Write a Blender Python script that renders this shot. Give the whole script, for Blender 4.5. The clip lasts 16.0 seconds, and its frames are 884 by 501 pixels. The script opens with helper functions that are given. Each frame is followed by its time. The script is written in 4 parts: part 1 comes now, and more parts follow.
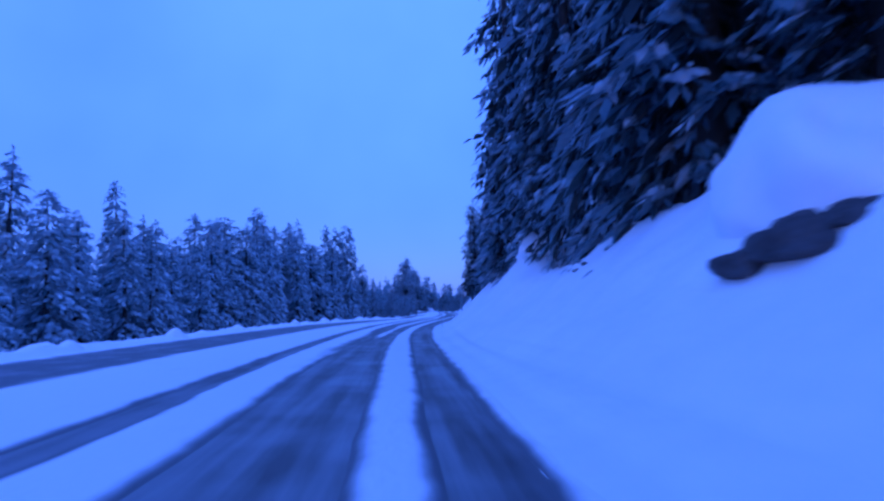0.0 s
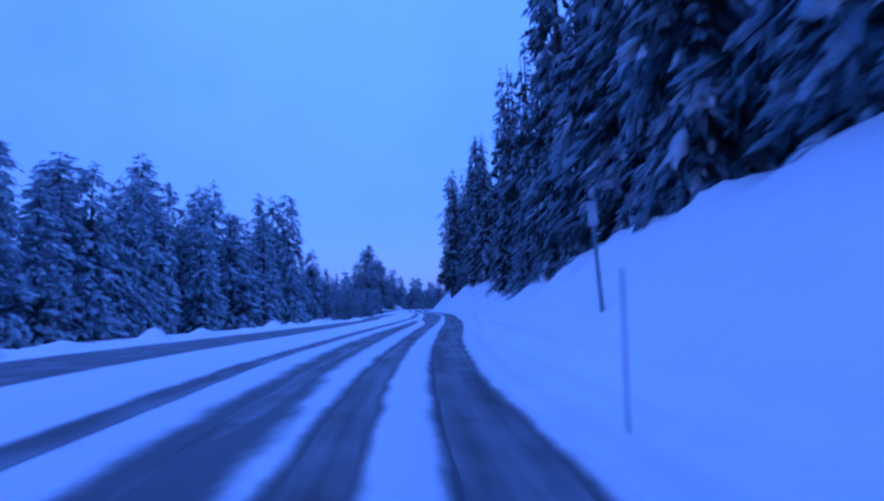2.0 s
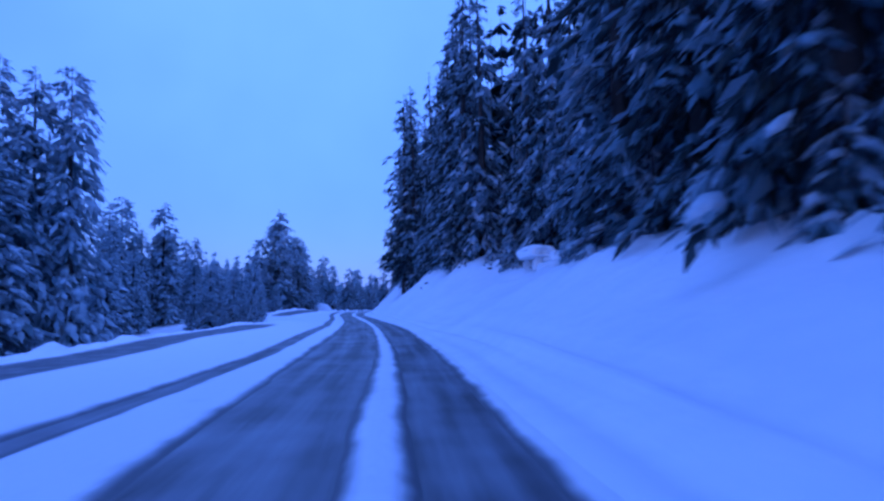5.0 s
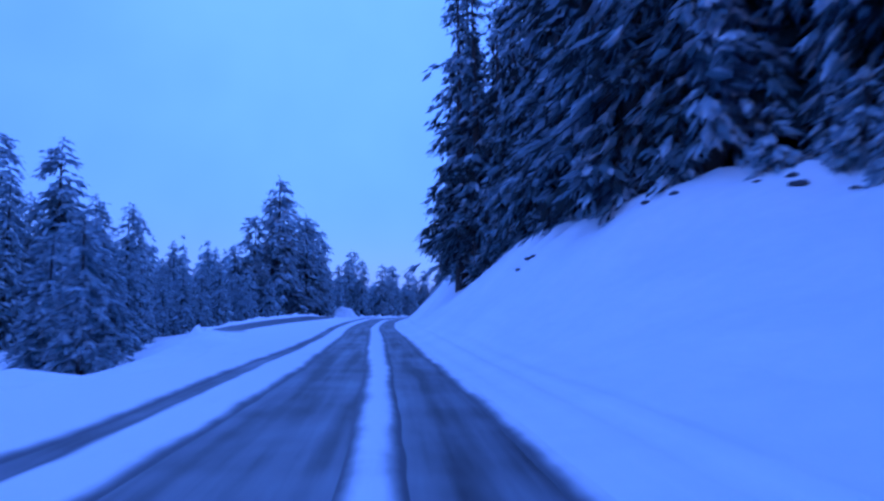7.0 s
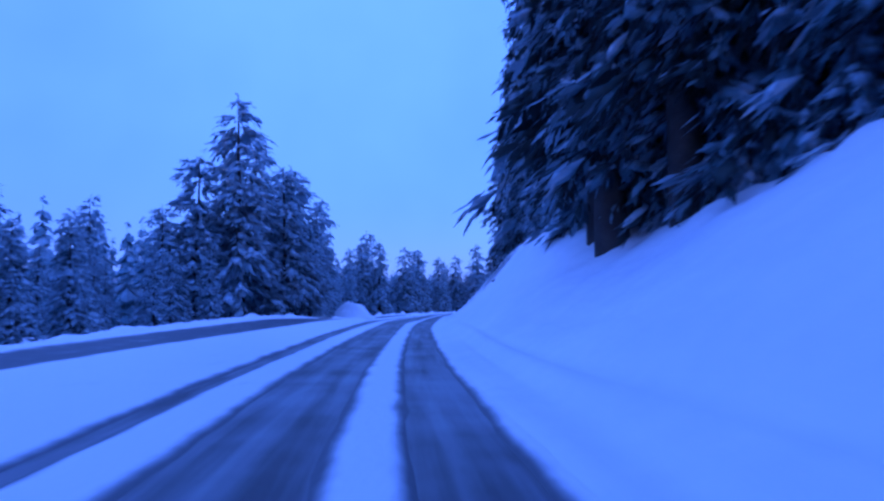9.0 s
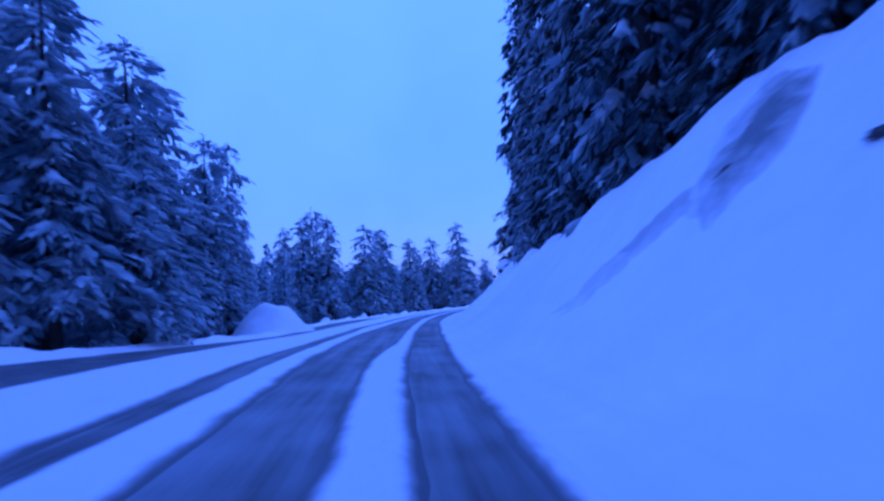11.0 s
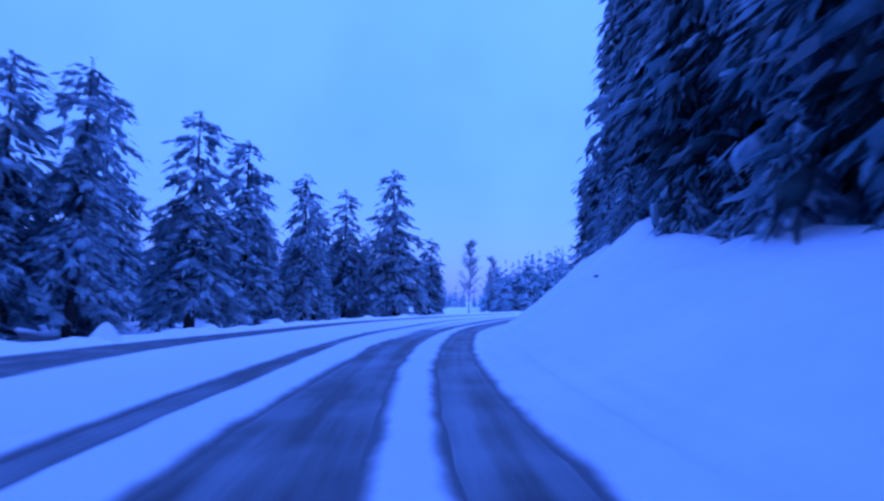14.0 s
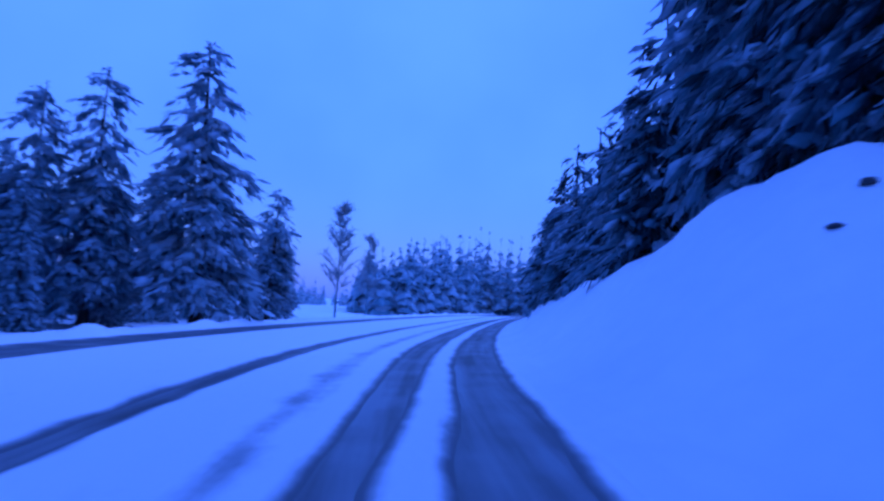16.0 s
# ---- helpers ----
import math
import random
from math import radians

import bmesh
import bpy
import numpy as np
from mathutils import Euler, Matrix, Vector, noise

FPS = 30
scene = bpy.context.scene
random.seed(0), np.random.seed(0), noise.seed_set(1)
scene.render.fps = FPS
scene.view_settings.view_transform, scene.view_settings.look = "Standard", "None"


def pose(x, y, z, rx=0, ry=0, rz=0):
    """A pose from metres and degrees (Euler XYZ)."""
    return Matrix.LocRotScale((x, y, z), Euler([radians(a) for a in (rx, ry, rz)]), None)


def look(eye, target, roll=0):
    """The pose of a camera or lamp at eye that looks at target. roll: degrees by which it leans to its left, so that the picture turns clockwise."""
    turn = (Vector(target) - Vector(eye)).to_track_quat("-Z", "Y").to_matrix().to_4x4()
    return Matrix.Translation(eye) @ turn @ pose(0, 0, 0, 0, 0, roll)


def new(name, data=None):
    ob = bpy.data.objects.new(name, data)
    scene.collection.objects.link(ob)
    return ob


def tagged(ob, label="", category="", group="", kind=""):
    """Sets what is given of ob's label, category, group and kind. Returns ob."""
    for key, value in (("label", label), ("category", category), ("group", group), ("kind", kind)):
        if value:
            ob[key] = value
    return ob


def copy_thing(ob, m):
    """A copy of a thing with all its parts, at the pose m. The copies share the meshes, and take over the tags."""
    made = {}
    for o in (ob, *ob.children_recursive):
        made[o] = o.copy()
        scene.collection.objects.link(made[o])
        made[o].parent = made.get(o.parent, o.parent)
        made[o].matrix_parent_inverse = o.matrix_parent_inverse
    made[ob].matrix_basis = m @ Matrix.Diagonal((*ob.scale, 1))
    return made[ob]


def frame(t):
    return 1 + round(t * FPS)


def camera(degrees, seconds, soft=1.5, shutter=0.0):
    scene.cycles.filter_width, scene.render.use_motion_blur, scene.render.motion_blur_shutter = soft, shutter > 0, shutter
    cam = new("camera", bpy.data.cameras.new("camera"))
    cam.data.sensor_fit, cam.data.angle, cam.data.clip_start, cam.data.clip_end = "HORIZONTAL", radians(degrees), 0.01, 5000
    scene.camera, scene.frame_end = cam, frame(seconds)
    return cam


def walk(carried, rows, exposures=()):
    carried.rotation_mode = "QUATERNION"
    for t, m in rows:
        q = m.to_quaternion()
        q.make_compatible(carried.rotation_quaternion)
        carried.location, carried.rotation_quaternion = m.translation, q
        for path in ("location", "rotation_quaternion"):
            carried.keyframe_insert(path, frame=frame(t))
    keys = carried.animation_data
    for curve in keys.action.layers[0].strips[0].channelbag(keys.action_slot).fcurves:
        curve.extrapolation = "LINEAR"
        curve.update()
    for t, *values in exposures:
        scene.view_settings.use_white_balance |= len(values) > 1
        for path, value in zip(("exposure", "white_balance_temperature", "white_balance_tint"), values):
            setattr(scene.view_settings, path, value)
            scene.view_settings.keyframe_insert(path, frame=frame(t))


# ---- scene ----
import functools

cam = camera(72.0, 16.0, soft=2.5, shutter=0.35)
# seconds, x, y, z, yaw, pitch, roll
PATH = [
    (0.0, 0.00, 0.00, 1.12, -0.00, 5.46, 2.30),
    (0.5, -0.55, 7.62, 1.12, -0.44, 5.96, 2.44),
    (1.0, -1.04, 15.23, 1.12, -0.84, 5.09, 2.74),
    (1.5, -1.47, 22.84, 1.12, -1.41, 5.29, 3.06),
    (2.0, -1.72, 30.43, 1.12, -3.50, 5.12, 2.34),
    (2.5, -1.71, 38.00, 1.12, -5.33, 4.77, 2.81),
    (3.0, -1.42, 45.54, 1.12, -7.85, 4.90, 2.24),
    (3.5, -0.84, 53.03, 1.12, -9.62, 5.26, 2.41),
    (4.0, -0.14, 60.49, 1.12, -9.72, 5.08, 1.60),
    (4.5, 0.52, 67.91, 1.12, -9.20, 5.08, 1.07),
    (5.0, 1.11, 75.26, 1.12, -8.64, 5.08, 0.61),
    (5.5, 1.63, 82.53, 1.12, -8.20, 5.08, -0.00),
    (6.0, 2.07, 89.70, 1.12, -7.56, 5.84, -1.03),
    (6.5, 2.37, 96.72, 1.12, -5.98, 5.37, -0.16),
    (7.0, 2.50, 103.59, 1.12, -4.94, 5.55, 0.41),
    (7.5, 2.53, 110.29, 1.12, -4.23, 5.70, 1.36),
    (8.0, 2.47, 116.90, 1.12, -3.41, 5.46, 1.51),
    (8.5, 2.33, 123.46, 1.12, -2.92, 5.08, 1.37),
    (9.0, 2.16, 130.01, 1.12, -2.77, 5.08, 1.43),
    (9.5, 1.99, 136.55, 1.12, -3.00, 5.08, 1.71),
    (10.0, 1.87, 143.09, 1.12, -3.63, 5.08, 2.34),
    (10.5, 1.85, 149.63, 1.12, -4.69, 4.95, 3.59),
    (11.0, 1.98, 156.16, 1.12, -6.23, 4.58, 4.21),
    (11.5, 2.21, 162.67, 1.12, -6.60, 4.58, 4.98),
    (12.0, 2.51, 169.15, 1.12, -7.35, 5.14, 4.22),
    (12.5, 2.89, 175.55, 1.12, -8.09, 5.39, 2.10),
    (13.0, 3.42, 181.85, 1.12, -10.20, 5.11, 0.54),
    (13.5, 4.17, 188.03, 1.12, -12.43, 4.92, -0.78),
    (14.0, 5.17, 194.06, 1.12, -15.11, 4.71, -0.98),
    (14.5, 6.42, 199.93, 1.12, -17.61, 4.40, -0.92),
    (15.0, 7.91, 205.63, 1.12, -20.23, 4.23, -0.68),
    (15.5, 9.63, 211.11, 1.12, -23.43, 4.30, -1.40),
    (16.0, 11.70, 216.35, 1.12, -28.24, 5.05, -3.36),
]
walk(cam, [(t, pose(x, y, z, 90 + pitch, roll, yaw)) for t, x, y, z, yaw, pitch, roll in PATH],
     [(0.0, 0.06, 3620, 21), (2.2, 0.07, 3630, 17), (3.0, 0.11, 3760, 17), (3.5, 0.13, 3960, 14), (6.0, 0.40, 3715, 13), (8.0, 0.33, 3715, 17), (10.5, 0.32, 3640, 25), (13.0, 0.37, 3640, 28), (14.5, 0.31, 3590, 27), (15.1, 0.10, 3530, 26), (16.0, -0.05, 3550, 25)])

# ---- sky and light ----
world = bpy.data.worlds.new("overcast_dusk")
scene.world = world
world.use_nodes = True
wn, wl = world.node_tree.nodes, world.node_tree.links
wn.clear()
w_out = wn.new("ShaderNodeOutputWorld")
w_bg = wn.new("ShaderNodeBackground")
w_sky = wn.new("ShaderNodeTexSky")
w_sky.sky_type, w_sky.sun_disc = "NISHITA", False
w_sky.sun_elevation, w_sky.sun_rotation = radians(4), radians(200)
w_tc = wn.new("ShaderNodeTexCoord")
w_noise = wn.new("ShaderNodeTexNoise")
w_noise.inputs["Scale"].default_value, w_noise.inputs["Detail"].default_value = 1.9, 4.0
w_ramp = wn.new("ShaderNodeValToRGB")
w_ramp.color_ramp.elements[0].position, w_ramp.color_ramp.elements[0].color = 0.35, (0.297, 0.345, 0.90, 1)
w_ramp.color_ramp.elements[1].position, w_ramp.color_ramp.elements[1].color = 0.68, (0.415, 0.475, 1.0, 1)
w_mix = wn.new("ShaderNodeMixRGB")
w_mix.inputs[0].default_value = 0.93
wl.new(w_tc.outputs["Generated"], w_noise.inputs["Vector"])
wl.new(w_noise.outputs["Fac"], w_ramp.inputs[0])
wl.new(w_sky.outputs[0], w_mix.inputs[1])
wl.new(w_ramp.outputs[0], w_mix.inputs[2])
w_xyz, w_range, w_dome = wn.new("ShaderNodeSeparateXYZ"), wn.new("ShaderNodeMapRange"), wn.new("ShaderNodeVectorMath")
w_range.inputs["From Min"].default_value, w_range.inputs["From Max"].default_value = 0.0, 0.5
w_range.inputs["To Min"].default_value, w_range.inputs["To Max"].default_value = 0.82, 1.12
w_dome.operation = "SCALE"
wl.new(w_tc.outputs["Generated"], w_xyz.inputs[0])
wl.new(w_xyz.outputs["Z"], w_range.inputs["Value"])
wl.new(w_mix.outputs[0], w_dome.inputs[0])
wl.new(w_range.outputs[0], w_dome.inputs["Scale"])
wl.new(w_dome.outputs[0], w_bg.inputs["Color"])
w_bg.inputs["Strength"].default_value = 0.68
wl.new(w_bg.outputs[0], w_out.inputs[0])

sun = new("sun", bpy.data.lights.new("sun", "SUN"))
sun.data.energy, sun.data.angle, sun.data.color = 0.53, radians(40), (0.66, 0.66, 1.0)
sun.matrix_world = look((50, 20, 45), (10, 10, 0))


# ---- materials ----
def material(name):
    m = bpy.data.materials.new(name)
    m.use_nodes = True
    return m, m.node_tree.nodes, m.node_tree.links, m.node_tree.nodes["Principled BSDF"]


def rough_material(name, dark, light, scale, roughness, bump, bump_scale, distance=0.05, metal=0.0):
    """Two scales of colour noise and two of relief, in metres."""
    m, n, l, b = material(name)
    tc = n.new("ShaderNodeTexCoord")
    big, small, mix, ramp = n.new("ShaderNodeTexNoise"), n.new("ShaderNodeTexNoise"), n.new("ShaderNodeMath"), n.new("ShaderNodeValToRGB")
    big.inputs["Scale"].default_value, small.inputs["Scale"].default_value = scale, scale * 9
    big.inputs["Detail"].default_value = 5
    mix.operation = "MULTIPLY_ADD"
    mix.inputs[1].default_value = 0.35
    l.new(tc.outputs["Object"], big.inputs["Vector"])
    l.new(tc.outputs["Object"], small.inputs["Vector"])
    l.new(small.outputs["Fac"], mix.inputs[0])
    l.new(big.outputs["Fac"], mix.inputs[2])
    l.new(mix.outputs[0], ramp.inputs[0])
    ramp.color_ramp.elements[0].position, ramp.color_ramp.elements[0].color = 0.45, (*dark, 1)
    ramp.color_ramp.elements[1].position, ramp.color_ramp.elements[1].color = 0.9, (*light, 1)
    l.new(ramp.outputs[0], b.inputs["Base Color"])
    b.inputs["Roughness"].default_value, b.inputs["Metallic"].default_value = roughness, metal
    relief, bm = n.new("ShaderNodeTexNoise"), n.new("ShaderNodeBump")
    relief.inputs["Scale"].default_value, relief.inputs["Detail"].default_value = bump_scale, 6
    bm.inputs["Strength"].default_value, bm.inputs["Distance"].default_value = bump, distance
    l.new(tc.outputs["Object"], relief.inputs["Vector"])
    l.new(relief.outputs["Fac"], bm.inputs["Height"])
    l.new(bm.outputs["Normal"], b.inputs["Normal"])
    return m


def let_light_through(m, colour, share):
    """Thin sprays: part of the light that falls on them passes through."""
    n, l = m.node_tree.nodes, m.node_tree.links
    out, b = n["Material Output"], n["Principled BSDF"]
    tr, mix = n.new("ShaderNodeBsdfTranslucent"), n.new("ShaderNodeMixShader")
    tr.inputs["Color"].default_value = (*colour, 1)
    mix.inputs[0].default_value = share
    l.new(b.outputs[0], mix.inputs[1])
    l.new(tr.outputs[0], mix.inputs[2])
    l.new(mix.outputs[0], out.inputs["Surface"])


SNOW = rough_material("snow", (0.80, 0.82, 0.85), (0.90, 0.91, 0.93), 0.25, 0.62, 0.55, 1.3, 0.10)
# duller than ground snow: thin over needles, with some shade put into the colour
BOUGH_SNOW = rough_material("bough_snow", (0.24, 0.30, 0.36), (0.74, 0.81, 0.88), 1.9, 0.75, 0.8, 7.0, 0.05)
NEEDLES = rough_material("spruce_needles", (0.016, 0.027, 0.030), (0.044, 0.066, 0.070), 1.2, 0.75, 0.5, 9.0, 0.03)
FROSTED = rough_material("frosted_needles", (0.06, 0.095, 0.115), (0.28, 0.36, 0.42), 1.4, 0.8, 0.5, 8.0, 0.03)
# rime and hoar both lightened, so that haze is painted into the frost
HAZED_RIME = rough_material("hazed_rime_needles", (0.10, 0.14, 0.16), (0.29, 0.36, 0.41), 1.3, 0.8, 0.5, 8.0, 0.03)
HAZED_HOAR = rough_material("hazed_hoar_needles", (0.25, 0.31, 0.35), (0.62, 0.69, 0.75), 1.3, 0.8, 0.5, 8.0, 0.03)
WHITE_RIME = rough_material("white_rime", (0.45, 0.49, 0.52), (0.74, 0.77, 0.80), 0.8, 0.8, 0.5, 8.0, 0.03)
for frost in (WHITE_RIME, FROSTED, HAZED_HOAR, BOUGH_SNOW):
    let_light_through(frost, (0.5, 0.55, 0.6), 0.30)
# needles painted dark for the crown's shade, frosted ones, and those under snow
DARK_BOUGHS, HAZED_RIME_BOUGHS = (NEEDLES, FROSTED, BOUGH_SNOW), (HAZED_RIME, HAZED_HOAR, BOUGH_SNOW)
BARK = rough_material("bark", (0.018, 0.016, 0.015), (0.050, 0.046, 0.042), 2.0, 0.85, 0.8, 14.0, 0.03)
# colour lowered to put in the recesses' shade under the snow caps
ROCK = rough_material("rock", (0.018, 0.018, 0.020), (0.085, 0.085, 0.092), 1.6, 0.8, 0.9, 5.0, 0.08)


def shaded_snow_material(name, grey, most_grey):
    """Snow with grey painted in as shade; the attribute says how grey."""
    m, n, l, b = material(name)
    tc, at, grain, sum_up, span, mix, bm = (n.new("ShaderNode" + k) for k in ("TexCoord", "Attribute", "TexNoise", "Math", "MapRange", "MixRGB", "Bump"))
    at.attribute_name = "bare"
    grain.inputs["Scale"].default_value, grain.inputs["Detail"].default_value = 3.5, 6
    sum_up.operation, sum_up.inputs[1].default_value = "MULTIPLY_ADD", 0.9
    span.inputs["From Min"].default_value, span.inputs["From Max"].default_value, span.inputs["To Max"].default_value = 0.45, 1.35, most_grey
    mix.inputs[1].default_value, mix.inputs[2].default_value = (0.85, 0.865, 0.89, 1), (*grey, 1)
    l.new(tc.outputs["Object"], grain.inputs["Vector"])
    l.new(grain.outputs["Fac"], sum_up.inputs[0])
    l.new(at.outputs["Fac"], sum_up.inputs[2])
    l.new(sum_up.outputs[0], span.inputs["Value"])
    l.new(span.outputs[0], mix.inputs[0])
    l.new(mix.outputs[0], b.inputs["Base Color"])
    l.new(grain.outputs["Fac"], bm.inputs["Height"])
    bm.inputs["Strength"].default_value, bm.inputs["Distance"].default_value = 0.5, 0.05
    l.new(bm.outputs["Normal"], b.inputs["Normal"])
    b.inputs["Roughness"].default_value = 0.75
    return m


SCOOP_SHADE = shaded_snow_material("scoop_shade", (0.15, 0.16, 0.17), 0.95)
FURROW_SHADE = shaded_snow_material("furrow_shade", (0.20, 0.21, 0.22), 0.6)


def asphalt_material():
    """Wet dark asphalt with frost and packed snow smeared along the way of travel; uv: metres across and along."""
    m, n, l, b = material("asphalt")
    uv, mp = n.new("ShaderNodeUVMap"), n.new("ShaderNodeMapping")
    uv.uv_map = "road"
    mp.inputs["Scale"].default_value = (3.0, 0.14, 1)
    streak, grain, patch = n.new("ShaderNodeTexNoise"), n.new("ShaderNodeTexNoise"), n.new("ShaderNodeTexNoise")
    streak.inputs["Scale"].default_value, streak.inputs["Detail"].default_value = 1.0, 5
    patch.inputs["Scale"].default_value, patch.inputs["Detail"].default_value = 0.7, 4
    grain.inputs["Scale"].default_value, grain.inputs["Detail"].default_value = 60, 3
    l.new(uv.outputs[0], mp.inputs[0])
    l.new(mp.outputs[0], streak.inputs["Vector"])
    l.new(uv.outputs[0], patch.inputs["Vector"])
    l.new(uv.outputs[0], grain.inputs["Vector"])
    add = n.new("ShaderNodeMath")
    add.operation = "MULTIPLY_ADD"
    add.inputs[1].default_value = 0.6
    l.new(patch.outputs["Fac"], add.inputs[0])
    l.new(streak.outputs["Fac"], add.inputs[2])
    ramp = n.new("ShaderNodeValToRGB")
    ramp.color_ramp.elements[0].position, ramp.color_ramp.elements[0].color = 0.64, (0.034, 0.036, 0.040, 1)
    ramp.color_ramp.elements[1].position, ramp.color_ramp.elements[1].color = 1.02, (0.24, 0.25, 0.27, 1)
    l.new(add.outputs[0], ramp.inputs[0])
    l.new(ramp.outputs[0], b.inputs["Base Color"])
    b.inputs["Roughness"].default_value = 0.55
    bm = n.new("ShaderNodeBump")
    bm.inputs["Strength"].default_value, bm.inputs["Distance"].default_value = 0.5, 0.01
    l.new(grain.outputs["Fac"], bm.inputs["Height"])
    l.new(bm.outputs["Normal"], b.inputs["Normal"])
    return m


ASPHALT = asphalt_material()

def road_snow_material():
    """Packed snow that thins to grey slush where wheels have run; the attribute says how bare it is driven."""
    m, n, l, b = material("road_snow")
    tc, at = n.new("ShaderNodeTexCoord"), n.new("ShaderNodeAttribute")
    at.attribute_name = "bare"
    big, fine = n.new("ShaderNodeTexNoise"), n.new("ShaderNodeTexNoise")
    big.inputs["Scale"].default_value, big.inputs["Detail"].default_value = 1.1, 6
    fine.inputs["Scale"].default_value, fine.inputs["Detail"].default_value = 9.0, 4
    l.new(tc.outputs["Object"], big.inputs["Vector"])
    l.new(tc.outputs["Object"], fine.inputs["Vector"])
    a1, a2, a3 = n.new("ShaderNodeMath"), n.new("ShaderNodeMath"), n.new("ShaderNodeMapRange")
    a1.operation = a2.operation = "MULTIPLY_ADD"
    a1.inputs[1].default_value, a2.inputs[1].default_value = 0.55, 0.25
    l.new(big.outputs["Fac"], a1.inputs[0])
    l.new(at.outputs["Fac"], a1.inputs[2])
    l.new(fine.outputs["Fac"], a2.inputs[0])
    l.new(a1.outputs[0], a2.inputs[2])
    a3.interpolation_type = "SMOOTHSTEP"
    a3.inputs["From Min"].default_value, a3.inputs["From Max"].default_value = 0.50, 1.12
    l.new(a2.outputs[0], a3.inputs["Value"])
    ramp = n.new("ShaderNodeValToRGB")
    ramp.color_ramp.elements[0].color = (0.86, 0.87, 0.89, 1)
    ramp.color_ramp.elements[1].color = (0.085, 0.09, 0.10, 1)
    mid = ramp.color_ramp.elements.new(0.55)
    mid.color = (0.36, 0.37, 0.39, 1)
    l.new(a3.outputs[0], ramp.inputs[0])
    l.new(ramp.outputs[0], b.inputs["Base Color"])
    b.inputs["Roughness"].default_value = 0.6
    bm = n.new("ShaderNodeBump")
    bm.inputs["Strength"].default_value, bm.inputs["Distance"].default_value = 0.6, 0.03
    l.new(fine.outputs["Fac"], bm.inputs["Height"])
    l.new(bm.outputs["Normal"], b.inputs["Normal"])
    return m


ROAD_SNOW = road_snow_material()

# ---- the plan: a road line, places by metres along (s) and across (u, right of the line is plus) ----
ROAD_START, ROAD_STEP = -40.0, 10.0
ROAD = np.array([(2.90, -39.90), (2.20, -29.90), (1.50, -19.90), (0.70, -10.00), (0.00, 0.00), (-0.70, 10.00), (-1.30, 20.00), (-1.70, 29.90), (-1.70, 39.90), (-1.10, 49.90), (-0.20, 59.90), (0.70, 69.90), (1.40, 79.80), (2.10, 89.80), (2.40, 99.80), (2.50, 109.80), (2.40, 119.80), (2.20, 129.80), (1.90, 139.80), (1.90, 149.80), (2.10, 159.80), (2.50, 169.80), (3.20, 179.70), (4.40, 189.70), (6.30, 199.50), (9.00, 209.10), (12.60, 218.50), (17.00, 227.40), (22.40, 235.80), (28.18, 243.96), (34.10, 252.02), (40.17, 259.97), (46.37, 267.81), (52.71, 275.55), (59.18, 283.17), (65.79, 290.68), (72.65, 297.95), (79.76, 304.98), (87.12, 311.76), (94.70, 318.27)])


def glide(table, x):
    """Smooth value of a table of (x, value) at x."""
    n = len(table)
    if x <= table[0][0]:
        return table[0][1]
    if x >= table[-1][0]:
        return table[-1][1]
    i = next(k for k in range(n - 1) if x < table[k + 1][0])

    def slope(k):
        a, c = table[max(k - 1, 0)], table[min(k + 1, n - 1)]
        return (c[1] - a[1]) / (c[0] - a[0])

    (x0, v0), (x1, v1) = table[i][:2], table[i + 1][:2]
    h = x1 - x0
    w = (x - x0) / h
    m0, m1 = slope(i) * h, slope(i + 1) * h
    return v0 + m0 * w + (3 * (v1 - v0) - 2 * m0 - m1) * w * w + (2 * (v0 - v1) + m0 + m1) * w ** 3


def road_at(s):
    """Point and unit heading of the road line at s."""
    k = (s - ROAD_START) / ROAD_STEP
    i = int(min(max(math.floor(k), 1), len(ROAD) - 3))
    w = k - i
    p0, p1, p2, p3 = ROAD[i - 1], ROAD[i], ROAD[i + 1], ROAD[i + 2]
    p = 0.5 * (2 * p1 + (p2 - p0) * w + (2 * p0 - 5 * p1 + 4 * p2 - p3) * w * w + (3 * p1 - p0 - 3 * p2 + p3) * w ** 3)
    d = 0.5 * ((p2 - p0) + 2 * (2 * p0 - 5 * p1 + 4 * p2 - p3) * w + 3 * (3 * p1 - p0 - 3 * p2 + p3) * w * w)
    return p, d / np.hypot(*d)


def place(s, u):
    p, d = road_at(s)
    return p[0] + d[1] * u, p[1] - d[0] * u


DENSE = [(s, *road_at(s)) for s in np.arange(-40.0, 345.0, 1.0)]
DENSE_XY = np.array([d[1] for d in DENSE])


def along(x, y):
    """s and u of a point of the plan."""
    i = int(np.hypot(DENSE_XY[:, 0] - x, DENSE_XY[:, 1] - y).argmin())
    s, p, d = DENSE[i]
    e = np.array((x, y)) - p
    return s + float(e @ d), float(e[0] * d[1] - e[1] * d[0])


# cross fall of the carriageway in degrees (plus: falls to the right)
FALL = [(0, 2.0), (30, 2.0), (55, 1.9), (75, 0.5), (92, -0.8), (104, 0.3), (118, 1.2), (132, 1.4), (152, 3.0), (166, 3.8), (176, 1.8), (186, -0.6), (206, -0.7), (220, -1.8), (345, -1.8)]
